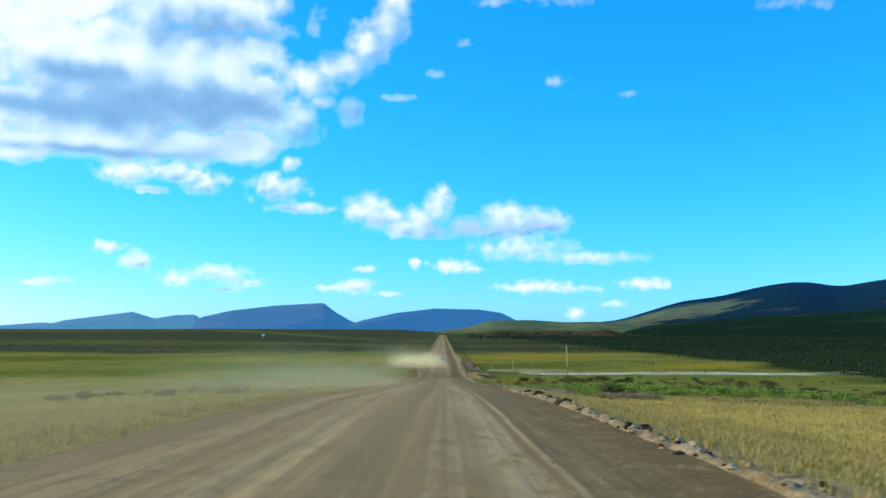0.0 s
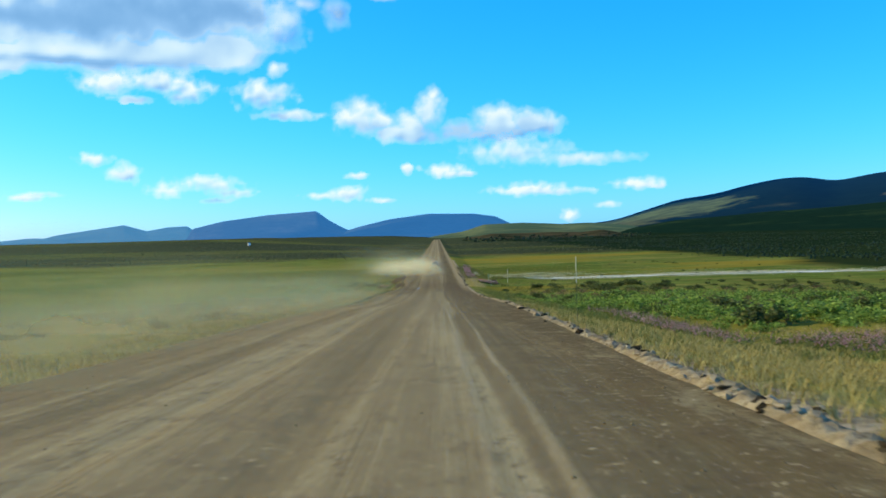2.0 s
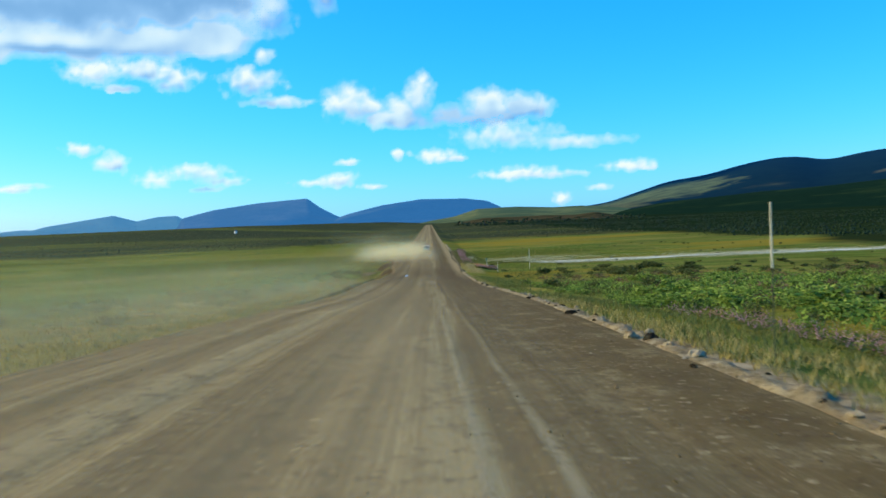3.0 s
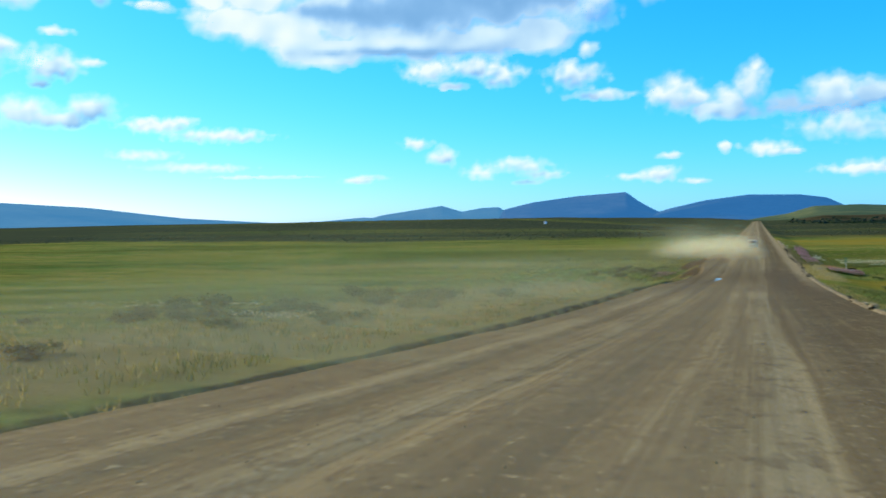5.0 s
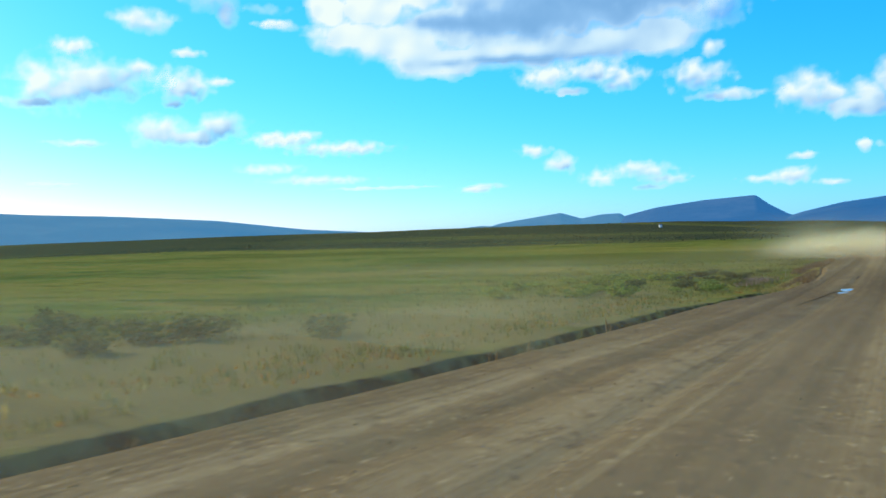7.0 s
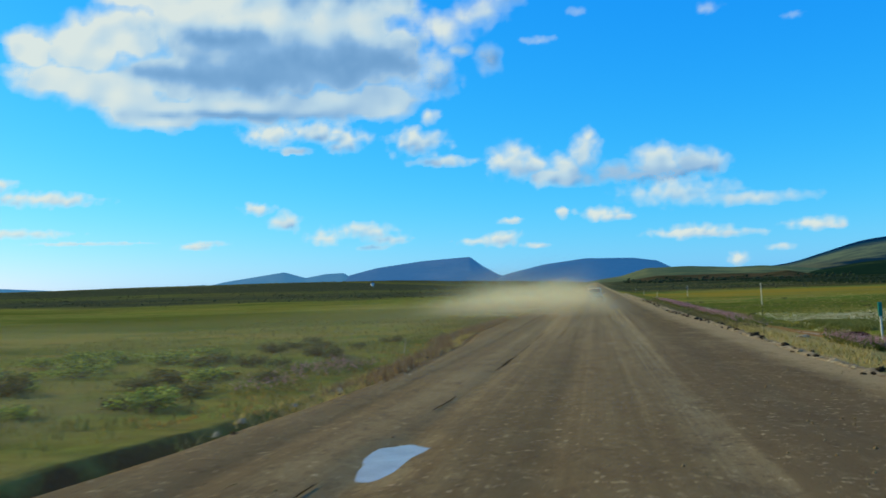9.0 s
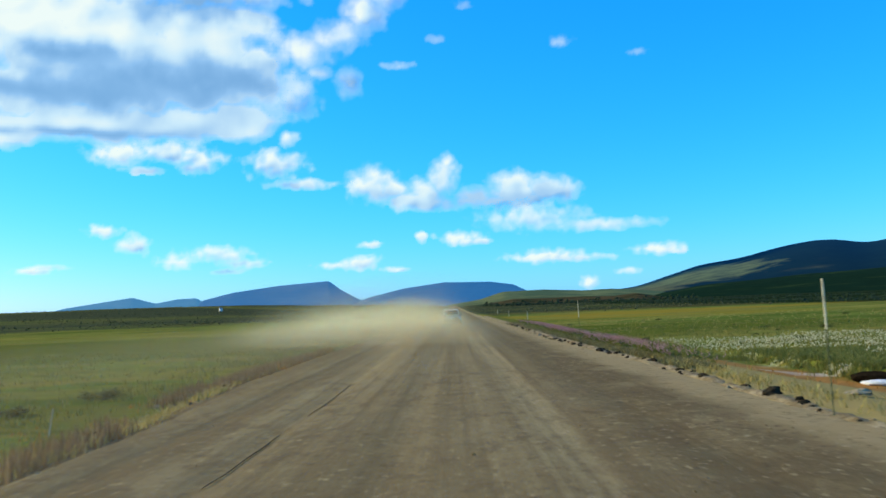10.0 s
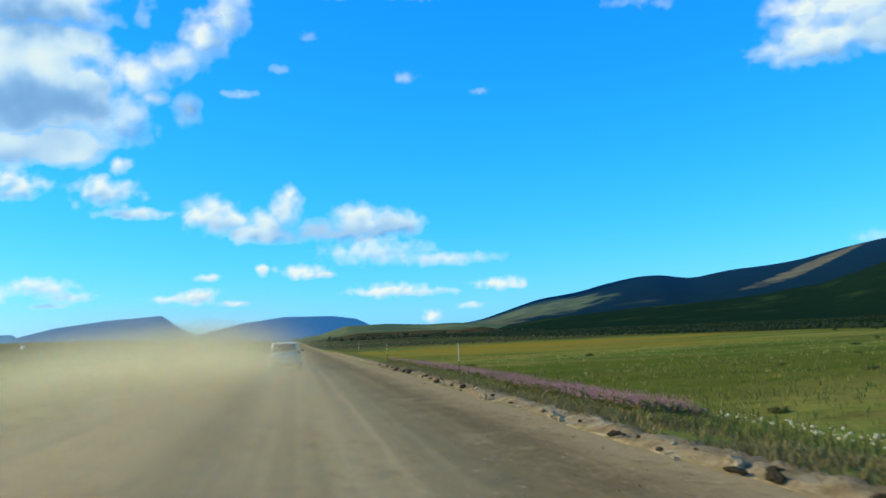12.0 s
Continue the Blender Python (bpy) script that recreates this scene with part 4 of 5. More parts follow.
M_GREEN = leaf_material("green_sedge", (0.10, 0.125, 0.024), (0.17, 0.185, 0.034), (0.27, 0.225, 0.05))
M_STRAW = leaf_material("straw_grass", (0.28, 0.205, 0.045), (0.45, 0.33, 0.08), (0.54, 0.42, 0.13))
M_RUST = leaf_material("rusty_grass", (0.26, 0.10, 0.016), (0.42, 0.18, 0.025), (0.46, 0.26, 0.05))
M_WILLOW = leaf_material("willow_leaf", (0.09, 0.14, 0.018), (0.21, 0.30, 0.035), (0.38, 0.44, 0.07))
M_BIRCH = leaf_material("dwarf_birch_leaf", (0.055, 0.07, 0.014), (0.10, 0.12, 0.022), (0.17, 0.16, 0.04))
M_PINK = leaf_material("fireweed_bloom", (0.46, 0.22, 0.22), (0.54, 0.29, 0.28), (0.60, 0.39, 0.35))
M_COTTON = leaf_material("cotton_grass_tuft", (0.52, 0.50, 0.28), (0.70, 0.64, 0.40), (0.82, 0.74, 0.5))
M_TWIG = simple("brown_twig", (0.06, 0.045, 0.03), (0.12, 0.09, 0.06), 20, 0.9)
nrng = np.random.default_rng(5)


def inside(n, regions):
    """Points spread over boxes x0, x1, y0, y1 of the plan, weighted by their last number."""
    w = np.array([r[4] for r in regions], float)
    pick = nrng.choice(len(regions), n, p=w / w.sum())
    r = np.array(regions, float)[pick]
    u, v = nrng.random(n), nrng.random(n)
    x, y = r[:, 0] + (r[:, 1] - r[:, 0]) * u, r[:, 2] + (r[:, 3] - r[:, 2]) * v
    side = left_edge(y) - x
    bare = (side > 0) & (side < 2.9) & (y > 80) & (y < 157) & (nrng.random(n) > 0.12)
    keep = ~bare & (pond_reach(x, y) > 1.15) & ((x > right_edge(y) + 0.45) | (x < left_edge(y) - 0.35))
    keep &= ~((x > 5.8) & (x < 9.9) & (y > 173) & (y < 188) & (nrng.random(len(x)) > 0.12))
    keep &= ~((x > 3) & (x < 8) & (y > 84) & (y < 107) & (nrng.random(n) > 0.1))
    x, y = x[keep], y[keep]
    clump = wave(x, y, 2.1, 0.7) + 0.7 * wave(x, y, 0.7, 4.0) + nrng.normal(0, 0.55, len(x))
    ok = clump > -0.25
    return x[ok], y[ok]


def grass(name, n, regions, height, width, material, label, lean=0.35):
    """Tufts of five blades each."""
    x, y = inside(n, regions)
    z = ground_z(x, y) - 0.02
    m = len(x)
    V, F = [], []
    for b in range(5):
        a = nrng.random(m) * 2 * np.pi
        h = height * (0.55 + 0.75 * nrng.random(m))
        ox, oy = nrng.normal(0, 0.07, m), nrng.normal(0, 0.07, m)
        lx, ly = np.cos(a), np.sin(a)
        k = lean * h * (0.3 + nrng.random(m))
        w = width * (0.7 + 0.6 * nrng.random(m))
        p0 = np.stack([x + ox - ly * w, y + oy + lx * w, z], -1)
        p1 = np.stack([x + ox + ly * w, y + oy - lx * w, z], -1)
        p2 = np.stack([x + ox + ly * w * 0.7 + lx * k * 0.4, y + oy - lx * w * 0.7 + ly * k * 0.4, z + h * 0.6], -1)
        p3 = np.stack([x + ox - ly * w * 0.7 + lx * k * 0.4, y + oy + lx * w * 0.7 + ly * k * 0.4, z + h * 0.6], -1)
        p4 = np.stack([x + ox + lx * k, y + oy + ly * k, z + h], -1)
        s = b * m * 5
        V.append(np.stack([p0, p1, p2, p3, p4], 1).reshape(-1, 3))
        i = s + np.arange(m) * 5
        F += np.stack([i, i + 1, i + 2, i + 3], -1).tolist() + np.stack([i + 3, i + 2, i + 4], -1).tolist()
    me = quads(name, np.concatenate(V), F, False)
    return thing(name, me, material, label, "grass", kind="stuff")


grass("green_grass", 52000, [(-11, -5.2, 0, 235, 1.2), (4.3, 10, 50, 140, 1.0), (5.9, 10, 186, 240, 0.7), (9.6, 16, 180, 190, 1.3), (-30, -9, 70, 215, 1.5), (9, 34, 100, 235, 1.8), (8, 30, 55, 110, 0.7), (5, 7, 78, 108, 0.5), (5.4, 8, 202, 230, 0.5)], 0.20, 0.012, M_GREEN, "green sedge and grass of the tundra", 0.8)
grass("straw_grass", 42000, [(3.8, 5.2, 4, 140, 0.9), (4.6, 5.6, 150, 180, 0.08), (5.4, 6.2, 180, 240, 0.05), (5, 9, 4, 60, 1.2), (8, 26, 14, 60, 1.4), (-12, -6.8, 0, 90, 0.7), (-26, -10, 20, 120, 0.5), (-6.8, -5.3, 156, 184, 0.35), (5, 7, 150, 192, 0.06), (10, 50, 196, 270, 0.2)], 0.17, 0.010, M_STRAW, "dry yellow grass beside the road", 1.1)
grass("rusty_grass", 2600, [(6.6, 10.2, 172, 187, 0.25), (-12, -8, 100, 150, 0.8), (-9, -6, 155, 180, 0.3), (-6.8, -5.3, 182, 196, 0.45)], 0.10, 0.010, M_RUST, "low rusty orange grass")


M_GREY_GREEN = leaf_material("dusty_grey_green_leaf", (0.14, 0.115, 0.035), (0.20, 0.16, 0.05), (0.27, 0.215, 0.075))
grass("dusty_plants", 7000, [(4.9, 6.3, 178, 240, 1.0)], 0.15, 0.016, M_GREY_GREEN, "low grey-green plants dusted by the road", 0.9)
M_WEED = leaf_material("dry_brown_weed", (0.13, 0.075, 0.03), (0.21, 0.125, 0.05), (0.30, 0.20, 0.085))
grass("dry_weeds", 2600, [(-7.8, -5.95, 179, 198, 1.0), (-6.3, -4.9, 160, 172, 0.5), (-8.2, -6.6, 100, 135, 0.25)], 0.34, 0.014, M_WEED, "dry brown weeds along the verge")


def blob_field(name, x, y, z, r, material, label, category):
    """Small uneven tufts, one eight-faced piece each."""
    m = len(x)
    d = np.array([[1, 0, 0], [-1, 0, 0], [0, 1, 0], [0, -1, 0], [0, 0, 1], [0, 0, -1]], float)
    j = 1 + 0.45 * (nrng.random((m, 6, 1)) - 0.5)
    v = np.stack([x, y, z], -1)[:, None] + d[None] * np.asarray(r)[:, None, None] * j
    t = np.array([[0, 2, 4], [2, 1, 4], [1, 3, 4], [3, 0, 4], [2, 0, 5], [1, 2, 5], [3, 1, 5], [0, 3, 5]])
    f = (np.arange(m)[:, None, None] * 6 + t[None]).reshape(-1, 3)
    return thing(name, quads(name, v.reshape(-1, 3), f), material, label, category, kind="stuff")


cx, cy = inside(30000, [(10, 24, 188, 203, 1.8), (17, 30, 190, 205, 0.9), (12, 45, 180.5, 184.5, 1.6), (40, 90, 182, 189, 3.2), (22, 75, 174, 192, 0.8), (14, 60, 184, 199, 0.6), (-37, -23, 113, 118.5, 0.35), (-22, -15.5, 107.5, 110, 0.3), (7.4, 8.2, 199, 209, 0.09), (8.0, 8.9, 208, 216, 0.10), (8.2, 8.8, 198, 201, 0.02)])
cz = ground_z(cx, cy) + 0.15 + 0.14 * nrng.random(len(cx))
blob_field("cotton_grass", cx, cy, cz, 0.014 + 0.024 * nrng.random(len(cx)) ** 1.5, M_COTTON, "belt of white cotton grass tufts", "cotton grass")


def fireweed(n, regions):
    x, y = inside(n, regions)
    z = ground_z(x, y)
    m = len(x)
    h = 0.2 + 0.26 * nrng.random(m)
    # each bloom is a spike of stacked florets
    px, py, pz, pr = [], [], [], []
    for i in range(7):
        t = i / 6
        px.append(x + nrng.normal(0, 0.03, m)), py.append(y + nrng.normal(0, 0.03, m))
        pz.append(z + h * (0.55 + 0.5 * t)), pr.append(0.018 * (1.15 - 0.8 * t) * (0.8 + 0.4 * nrng.random(m)))
    cat = np.concatenate
    blob_field("fireweed_bloom", cat(px), cat(py), cat(pz), cat(pr), M_PINK, "pink blooming spikes of fireweed beside the road", "flowers")
    V, F = [], []
    for b in range(6):
        a = nrng.random(m) * 6.283
        l, zz = 0.12 + 0.1 * nrng.random(m), z + h * (0.05 + 0.1 * b)
        p0 = np.stack([x, y, zz], -1)
        p1 = np.stack([x + np.cos(a) * l - np.sin(a) * 0.02, y + np.sin(a) * l + np.cos(a) * 0.02, zz + 0.08], -1)
        p2 = np.stack([x + np.cos(a) * l + np.sin(a) * 0.02, y + np.sin(a) * l - np.cos(a) * 0.02, zz + 0.05], -1)
        s = b * m * 3 + np.arange(m) * 3
        V.append(np.stack([p0, p1, p2], 1).reshape(-1, 3))
        F += np.stack([s, s + 1, s + 2], -1).tolist()
    thing("fireweed_leaves", quads("fireweed_leaves", cat(V), F, False), M_GREEN, "green leaves and stems under the fireweed blooms", "flowers", kind="stuff")


fireweed(12000, [(7.2, 8.8, 53, 64, 0.3), (7.4, 9.0, 66, 76, 0.1), (9.5, 13, 51, 56, 0.25), (14, 26, 44, 47, 0.12), (5.6, 7.3, 182, 198, 1.0), (5.9, 7.2, 205, 216, 1.1), (6.2, 7.6, 217, 236, 1.2), (7.0, 8.6, 236, 258, 0.25), (7.0, 10, 168.8, 173, 0.6), (-9, -7.4, 161, 169, 0.12)])


def shrub(name, seed, leaf, label, w=0.8, h=0.7, leaves=420):
    """A low bush: bent stems under a crown of many small leaves with gaps."""
    r = np.random.default_rng(seed)
    ob = new(name)
    bm = bmesh.new()
    tips = []
    for i in range(9):
        a, out = r.random() * 6.283, 0.25 + 0.6 * r.random()
        tip = Vector((math.cos(a) * w * out, math.sin(a) * w * out, h * (0.55 + 0.45 * r.random())))
        mid = tip * 0.5 + Vector((0, 0, h * 0.12))
        ring = []
        for p, q in ((Vector((0, 0, -0.1)), 0.02), (mid, 0.013), (tip, 0.005)):
            ring.append([bm.verts.new(p + Vector((math.cos(k * 2.094) * q, math.sin(k * 2.094) * q, 0))) for k in range(3)])
        for lo, hi in zip(ring, ring[1:]):
            for k in range(3):
                bm.faces.new((lo[k], lo[(k + 1) % 3], hi[(k + 1) % 3], hi[k]))
        tips += [tip, tip * 0.78 + Vector((0, 0, 0.08)), mid]
    part("branching_stem", bm, M_TWIG, ob)
    bm = bmesh.new()
    for i in range(leaves):
        c = tips[int(r.integers(len(tips)))] + Vector(r.normal(0, 0.14, 3)) * w
        c.z = max(0.03, c.z)
        l = 0.06 + 0.05 * r.random()
        e = Euler((r.random() * 6.283, r.random() * 1.6, r.random() * 6.283))
        q = [Vector(p) for p in ((0, -l, 0), (l * 0.55, 0, l * 0.15), (0, l, 0), (-l * 0.55, 0, l * 0.15))]
        for p in q:
            p.rotate(e)
        bm.faces.new([bm.verts.new(c + p) for p in q])
    part("crown", bm, leaf, ob)
    return tagged(ob, label, "shrub", "shrubs on the tundra")


WILLOWS = [shrub("willow_shrub", i, M_WILLOW, "low bright green willow shrub on the tundra", 0.9, 0.75) for i in range(3)]
BIRCHES = [shrub("birch_shrub", i + 9, M_BIRCH, "low dark green dwarf birch shrub on the tundra", 0.8, 0.6) for i in range(3)]
used = set()


def plant(kinds, n, x0, x1, y0, y1, s0, s1):
    for _ in range(n):
        x, y = rng.uniform(x0, x1), rng.uniform(y0, y1)
        if pond_reach(x, y) < 1.3:
            continue
        src = rng.choice(kinds)
        s = rng.uniform(s0, s1)
        m = pose(x, y, float(ground_z(x, y)) - 0.03, 0, 0, rng.uniform(0, 360))
        ob = src if src.name not in used else copy_thing(src, m)
        used.add(src.name)
        ob.matrix_basis = m
        ob.scale = (s * rng.uniform(0.9, 1.5), s, s * rng.uniform(0.45, 0.8))


plant(WILLOWS, 110, 9.5, 40, 60, 125, 0.6, 1.5)
plant(WILLOWS, 80, 9, 34, 64, 112, 0.6, 1.2)
plant(BIRCHES, 110, 9, 60, 62, 160, 0.6, 1.6)
plant(WILLOWS, 30, 7.2, 10, 72, 112, 0.4, 0.8)
plant(WILLOWS, 40, 9, 30, 58, 90, 0.35, 0.8)
plant(BIRCHES, 24, -15, -9, 158, 182, 0.5, 1.0)
plant(WILLOWS, 40, -22, -9.5, 150, 178, 0.5, 1.0)
plant(BIRCHES, 44, -30, -14, 104, 130, 0.6, 1.3)
plant(BIRCHES, 26, -34, -12, 60, 100, 0.6, 1.2)
plant(BIRCHES, 70, 10, 70, 150, 260, 0.25, 0.6)


def thicket(name, n, x0, x1, y0, y1, material, label):
    """Low brushwood that cannot be told apart bush by bush: clumps of small leaves."""
    cx, cy, r = nrng.uniform(x0, x1, n), nrng.uniform(y0, y1, n), nrng.uniform(0.3, 1.0, n)
    ok = pond_reach(cx, cy) > 1.4
    cx, cy, r = cx[ok], cy[ok], r[ok]
    k = np.repeat(np.arange(len(cx)), 110)
    off = nrng.normal(0, 0.5, (len(k), 2)) * r[k, None]
    h = np.abs(nrng.normal(0, 0.35, len(k))) * r[k] * np.exp(-(off ** 2).sum(1) / r[k] ** 2 * 0.8)
    c = np.stack([cx[k] + off[:, 0], cy[k] + off[:, 1], ground_z(cx[k], cy[k]) + 0.05 + h], -1)
    a, b = nrng.normal(0, 1, (2, len(k), 3))
    size = nrng.uniform(0.05, 0.10, (len(k), 1))
    a = a / np.linalg.norm(a, axis=1, keepdims=True) * size
    b = b / np.linalg.norm(b, axis=1, keepdims=True) * size * 0.6
    v = np.stack([c - a, c + b, c + a, c - b], 1).reshape(-1, 3)
    return thing(name, quads(name, v, np.arange(len(v)).reshape(-1, 4), False), material, label, "shrubs", kind="stuff")


thicket("willow_thicket", 420, 9, 44, 60, 130, M_WILLOW, "low green willow brushwood between the shrubs")
thicket("birch_thicket", 260, 9, 60, 70, 150, M_BIRCH, "low dark dwarf birch brushwood on the tundra")
thicket("brown_thicket", 160, 12, 50, 80, 140, M_WEED, "low reddish brown brushwood on the tundra")


# scrub that edges the far plain
M_SCRUB = leaf_material("far_scrub_leaf", (0.085, 0.092, 0.032), (0.11, 0.115, 0.040), (0.14, 0.135, 0.046))
fx, fy = nrng.uniform(-420, 90, 14000), 385 + 500 * nrng.random(14000) ** 1.5 + nrng.normal(0, 18, 14000)
fok = (np.abs(fx) > 9) & (wave(fx, fy, 30, 2.0) + nrng.normal(0, 0.4, 14000) > -0.1)
fx, fy = fx[fok], fy[fok]
blob_field("far_scrub", fx, fy, ground_z(fx, fy) + 0.1, 0.15 + 0.3 * nrng.random(len(fx)) ** 2.5, M_SCRUB, "dark scrub edging the far plain", "scrub")

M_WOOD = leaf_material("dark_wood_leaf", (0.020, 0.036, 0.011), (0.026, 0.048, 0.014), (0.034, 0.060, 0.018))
wx, wy = 98 + 340 * nrng.random(16000) ** 1.6, 150 + 1050 * nrng.random(16000) ** 1.3
wx = wx + 16 * wave(wx, wy, 40, 1.0) + nrng.normal(0, 5, 16000)
wr = 0.25 + 0.4 * nrng.random(16000) ** 2
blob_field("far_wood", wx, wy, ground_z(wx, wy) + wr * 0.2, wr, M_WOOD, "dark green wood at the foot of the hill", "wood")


# dark bushes that also fill in the shadow bands of the terrace
tb, td = nrng.uniform(1.8, 15, 1500), nrng.uniform(900, 1180, 1500)
tok = wave(tb * 60, td * 3, 40, 2.0) + nrng.normal(0, 0.35, 1500) > 0.15
tb, td = tb[tok], td[tok]
tx, ty = td * np.sin(np.radians(tb)), td * np.cos(np.radians(tb)) + AXIS_Y
tz = np.maximum(ground_z(tx, ty), -11 + 11 * smooth(-0.05, 1.0, (td - 1020) / 280))
blob_field("far_bushes", tx, ty, tz + 0.6, 0.7 + 1.7 * nrng.random(len(tx)) ** 2, M_WOOD, "dark bushes scattered over the far brown terrace", "bushes")


# a small white hut far out on the plain
M_WALL = simple("white_house_wall", (0.70, 0.68, 0.62), (0.80, 0.78, 0.72), 2, 0.8)
M_ROOF = simple("grey_house_roof", (0.20, 0.20, 0.21), (0.30, 0.30, 0.31), 2, 0.7)
house = new("hut")
bm = bmesh.new()
box(bm, 2.6, 2.2, 2.4, (0, 0, 1.0))
part("wall", bm, M_WALL, house)
bm = bmesh.new()
eave = [(-1.5, -1.3, 2.15), (-1.5, 1.3, 2.15), (-1.5, 0, 2.9)]
loft_a, loft_b = [bm.verts.new(v) for v in eave], [bm.verts.new((1.5, v[1], v[2])) for v in eave]
bm.faces.new(loft_a), bm.faces.new(loft_b[::-1])
for i in range(3):
    bm.faces.new((loft_a[i], loft_b[i], loft_b[(i + 1) % 3], loft_a[(i + 1) % 3]))
bmesh.ops.recalc_face_normals(bm, faces=bm.faces)
part("roof", bm, M_ROOF, house, "grey pitched roof")
house.matrix_basis = pose(-143, 680, float(ground_z(-143, 680)), 0, 0, 45) @ Matrix.Diagonal((0.65, 0.65, 0.75, 1))
tagged(house, "small white hut far out on the plain", "hut")


# loose pebbles on the road
M_PEBBLE = simple("brown_pebble", (0.10, 0.065, 0.02), (0.26, 0.18, 0.075), 40, 0.95, 0.05)
gxs = np.concatenate([nrng.uniform(1.2, 3.9, 2600), nrng.uniform(-5.4, -2.8, 1600), nrng.uniform(-3, 1.5, 500)])
gys = nrng.uniform(2, 240, len(gxs))
gok = gxs > left_edge(gys) + 0.2
gxs, gys = gxs[gok], gys[gok]
blob_field("pebbles", gxs, gys, road_height(gxs, gys) + 0.004, 0.007 + 0.016 * nrng.random(len(gxs)) ** 2, M_PEBBLE, "loose pebbles on the gravel road", "pebbles")


# ---- the car on the road ----
M_PAINT = simple("dusty_white_paint", (0.46, 0.38, 0.23), (0.68, 0.58, 0.40), 3, 0.35, 0.5)
M_GLASS = simple("dark_car_glass", (0.015, 0.018, 0.02), (0.035, 0.035, 0.035), 3, 0.1, 0.5)
M_PLASTIC = simple("dark_car_plastic", (0.03, 0.03, 0.03), (0.07, 0.065, 0.055), 12, 0.6)
M_TYRE = simple("dusty_tyre", (0.025, 0.023, 0.02), (0.07, 0.06, 0.045), 12, 0.9)
M_RIM = simple("grey_wheel_rim", (0.30, 0.30, 0.29), (0.42, 0.41, 0.38), 12, 0.4, 0.5, 0.7)
M_LAMP = simple("red_tail_lamp", (0.22, 0.012, 0.01), (0.35, 0.02, 0.015), 20, 0.25, 0.5)
M_PLATE = simple("pale_plate", (0.55, 0.53, 0.48), (0.68, 0.66, 0.6), 30, 0.5)


def loft(bm, rings, cap=True):
    rows = [[bm.verts.new(p) for p in r] for r in rings]
    n = len(rows[0])
    for lo, hi in zip(rows, rows[1:]):
        for k in range(n):
            bm.faces.new((lo[k], lo[(k + 1) % n], hi[(k + 1) % n], hi[k]))
    if cap:
        bm.faces.new(rows[0][::-1])
        bm.faces.new(rows[-1])
    for f in bm.faces:
        f.smooth = True


def slab(y, w, z0, z1, r=0.12):
    """A rounded cross-section of the body at y: half width w, from z0 to z1."""
    out = []
    for cx, cz, a0 in ((w - r, z1 - r, 0), (-w + r, z1 - r, 90), (-w + r, z0 + r, 180), (w - r, z0 + r, 270)):
        for a in (0, 30, 60, 90):
            out.append((cx + r * math.cos(radians(a0 + a)), y, cz + r * math.sin(radians(a0 + a))))
    return out


car = new("hatchback_car")
bm = bmesh.new()
loft(bm, [slab(-2.05, 0.70, 0.42, 0.86), slab(-1.98, 0.82, 0.32, 0.96), slab(-1.6, 0.89, 0.24, 1.0), slab(-0.6, 0.9, 0.22, 1.0), slab(0.7, 0.9, 0.22, 0.98), slab(1.5, 0.87, 0.24, 0.92), slab(1.95, 0.8, 0.3, 0.8), slab(2.08, 0.66, 0.38, 0.68)])
body = part("body", bm, M_PAINT, car)
bm = bmesh.new()
loft(bm, [slab(-1.93, 0.74, 0.92, 1.08, 0.06), slab(-1.62, 0.72, 0.94, 1.44, 0.09), slab(-1.3, 0.70, 0.94, 1.535, 0.1), slab(-0.3, 0.70, 0.94, 1.56, 0.1), slab(0.4, 0.69, 0.94, 1.49, 0.1), slab(1.15, 0.7, 0.92, 1.02, 0.04)])
part("roof", bm, M_PAINT, car)
bm = bmesh.new()
rw = [(-0.62, -1.925, 1.1), (0.62, -1.925, 1.1), (0.56, -1.68, 1.43), (-0.56, -1.68, 1.43)]
loft(bm, [[(x, y, z) for x, y, z in rw], [(x, y - 0.03, z + 0.012) for x, y, z in rw]])
part("rear_window", bm, M_GLASS, car)
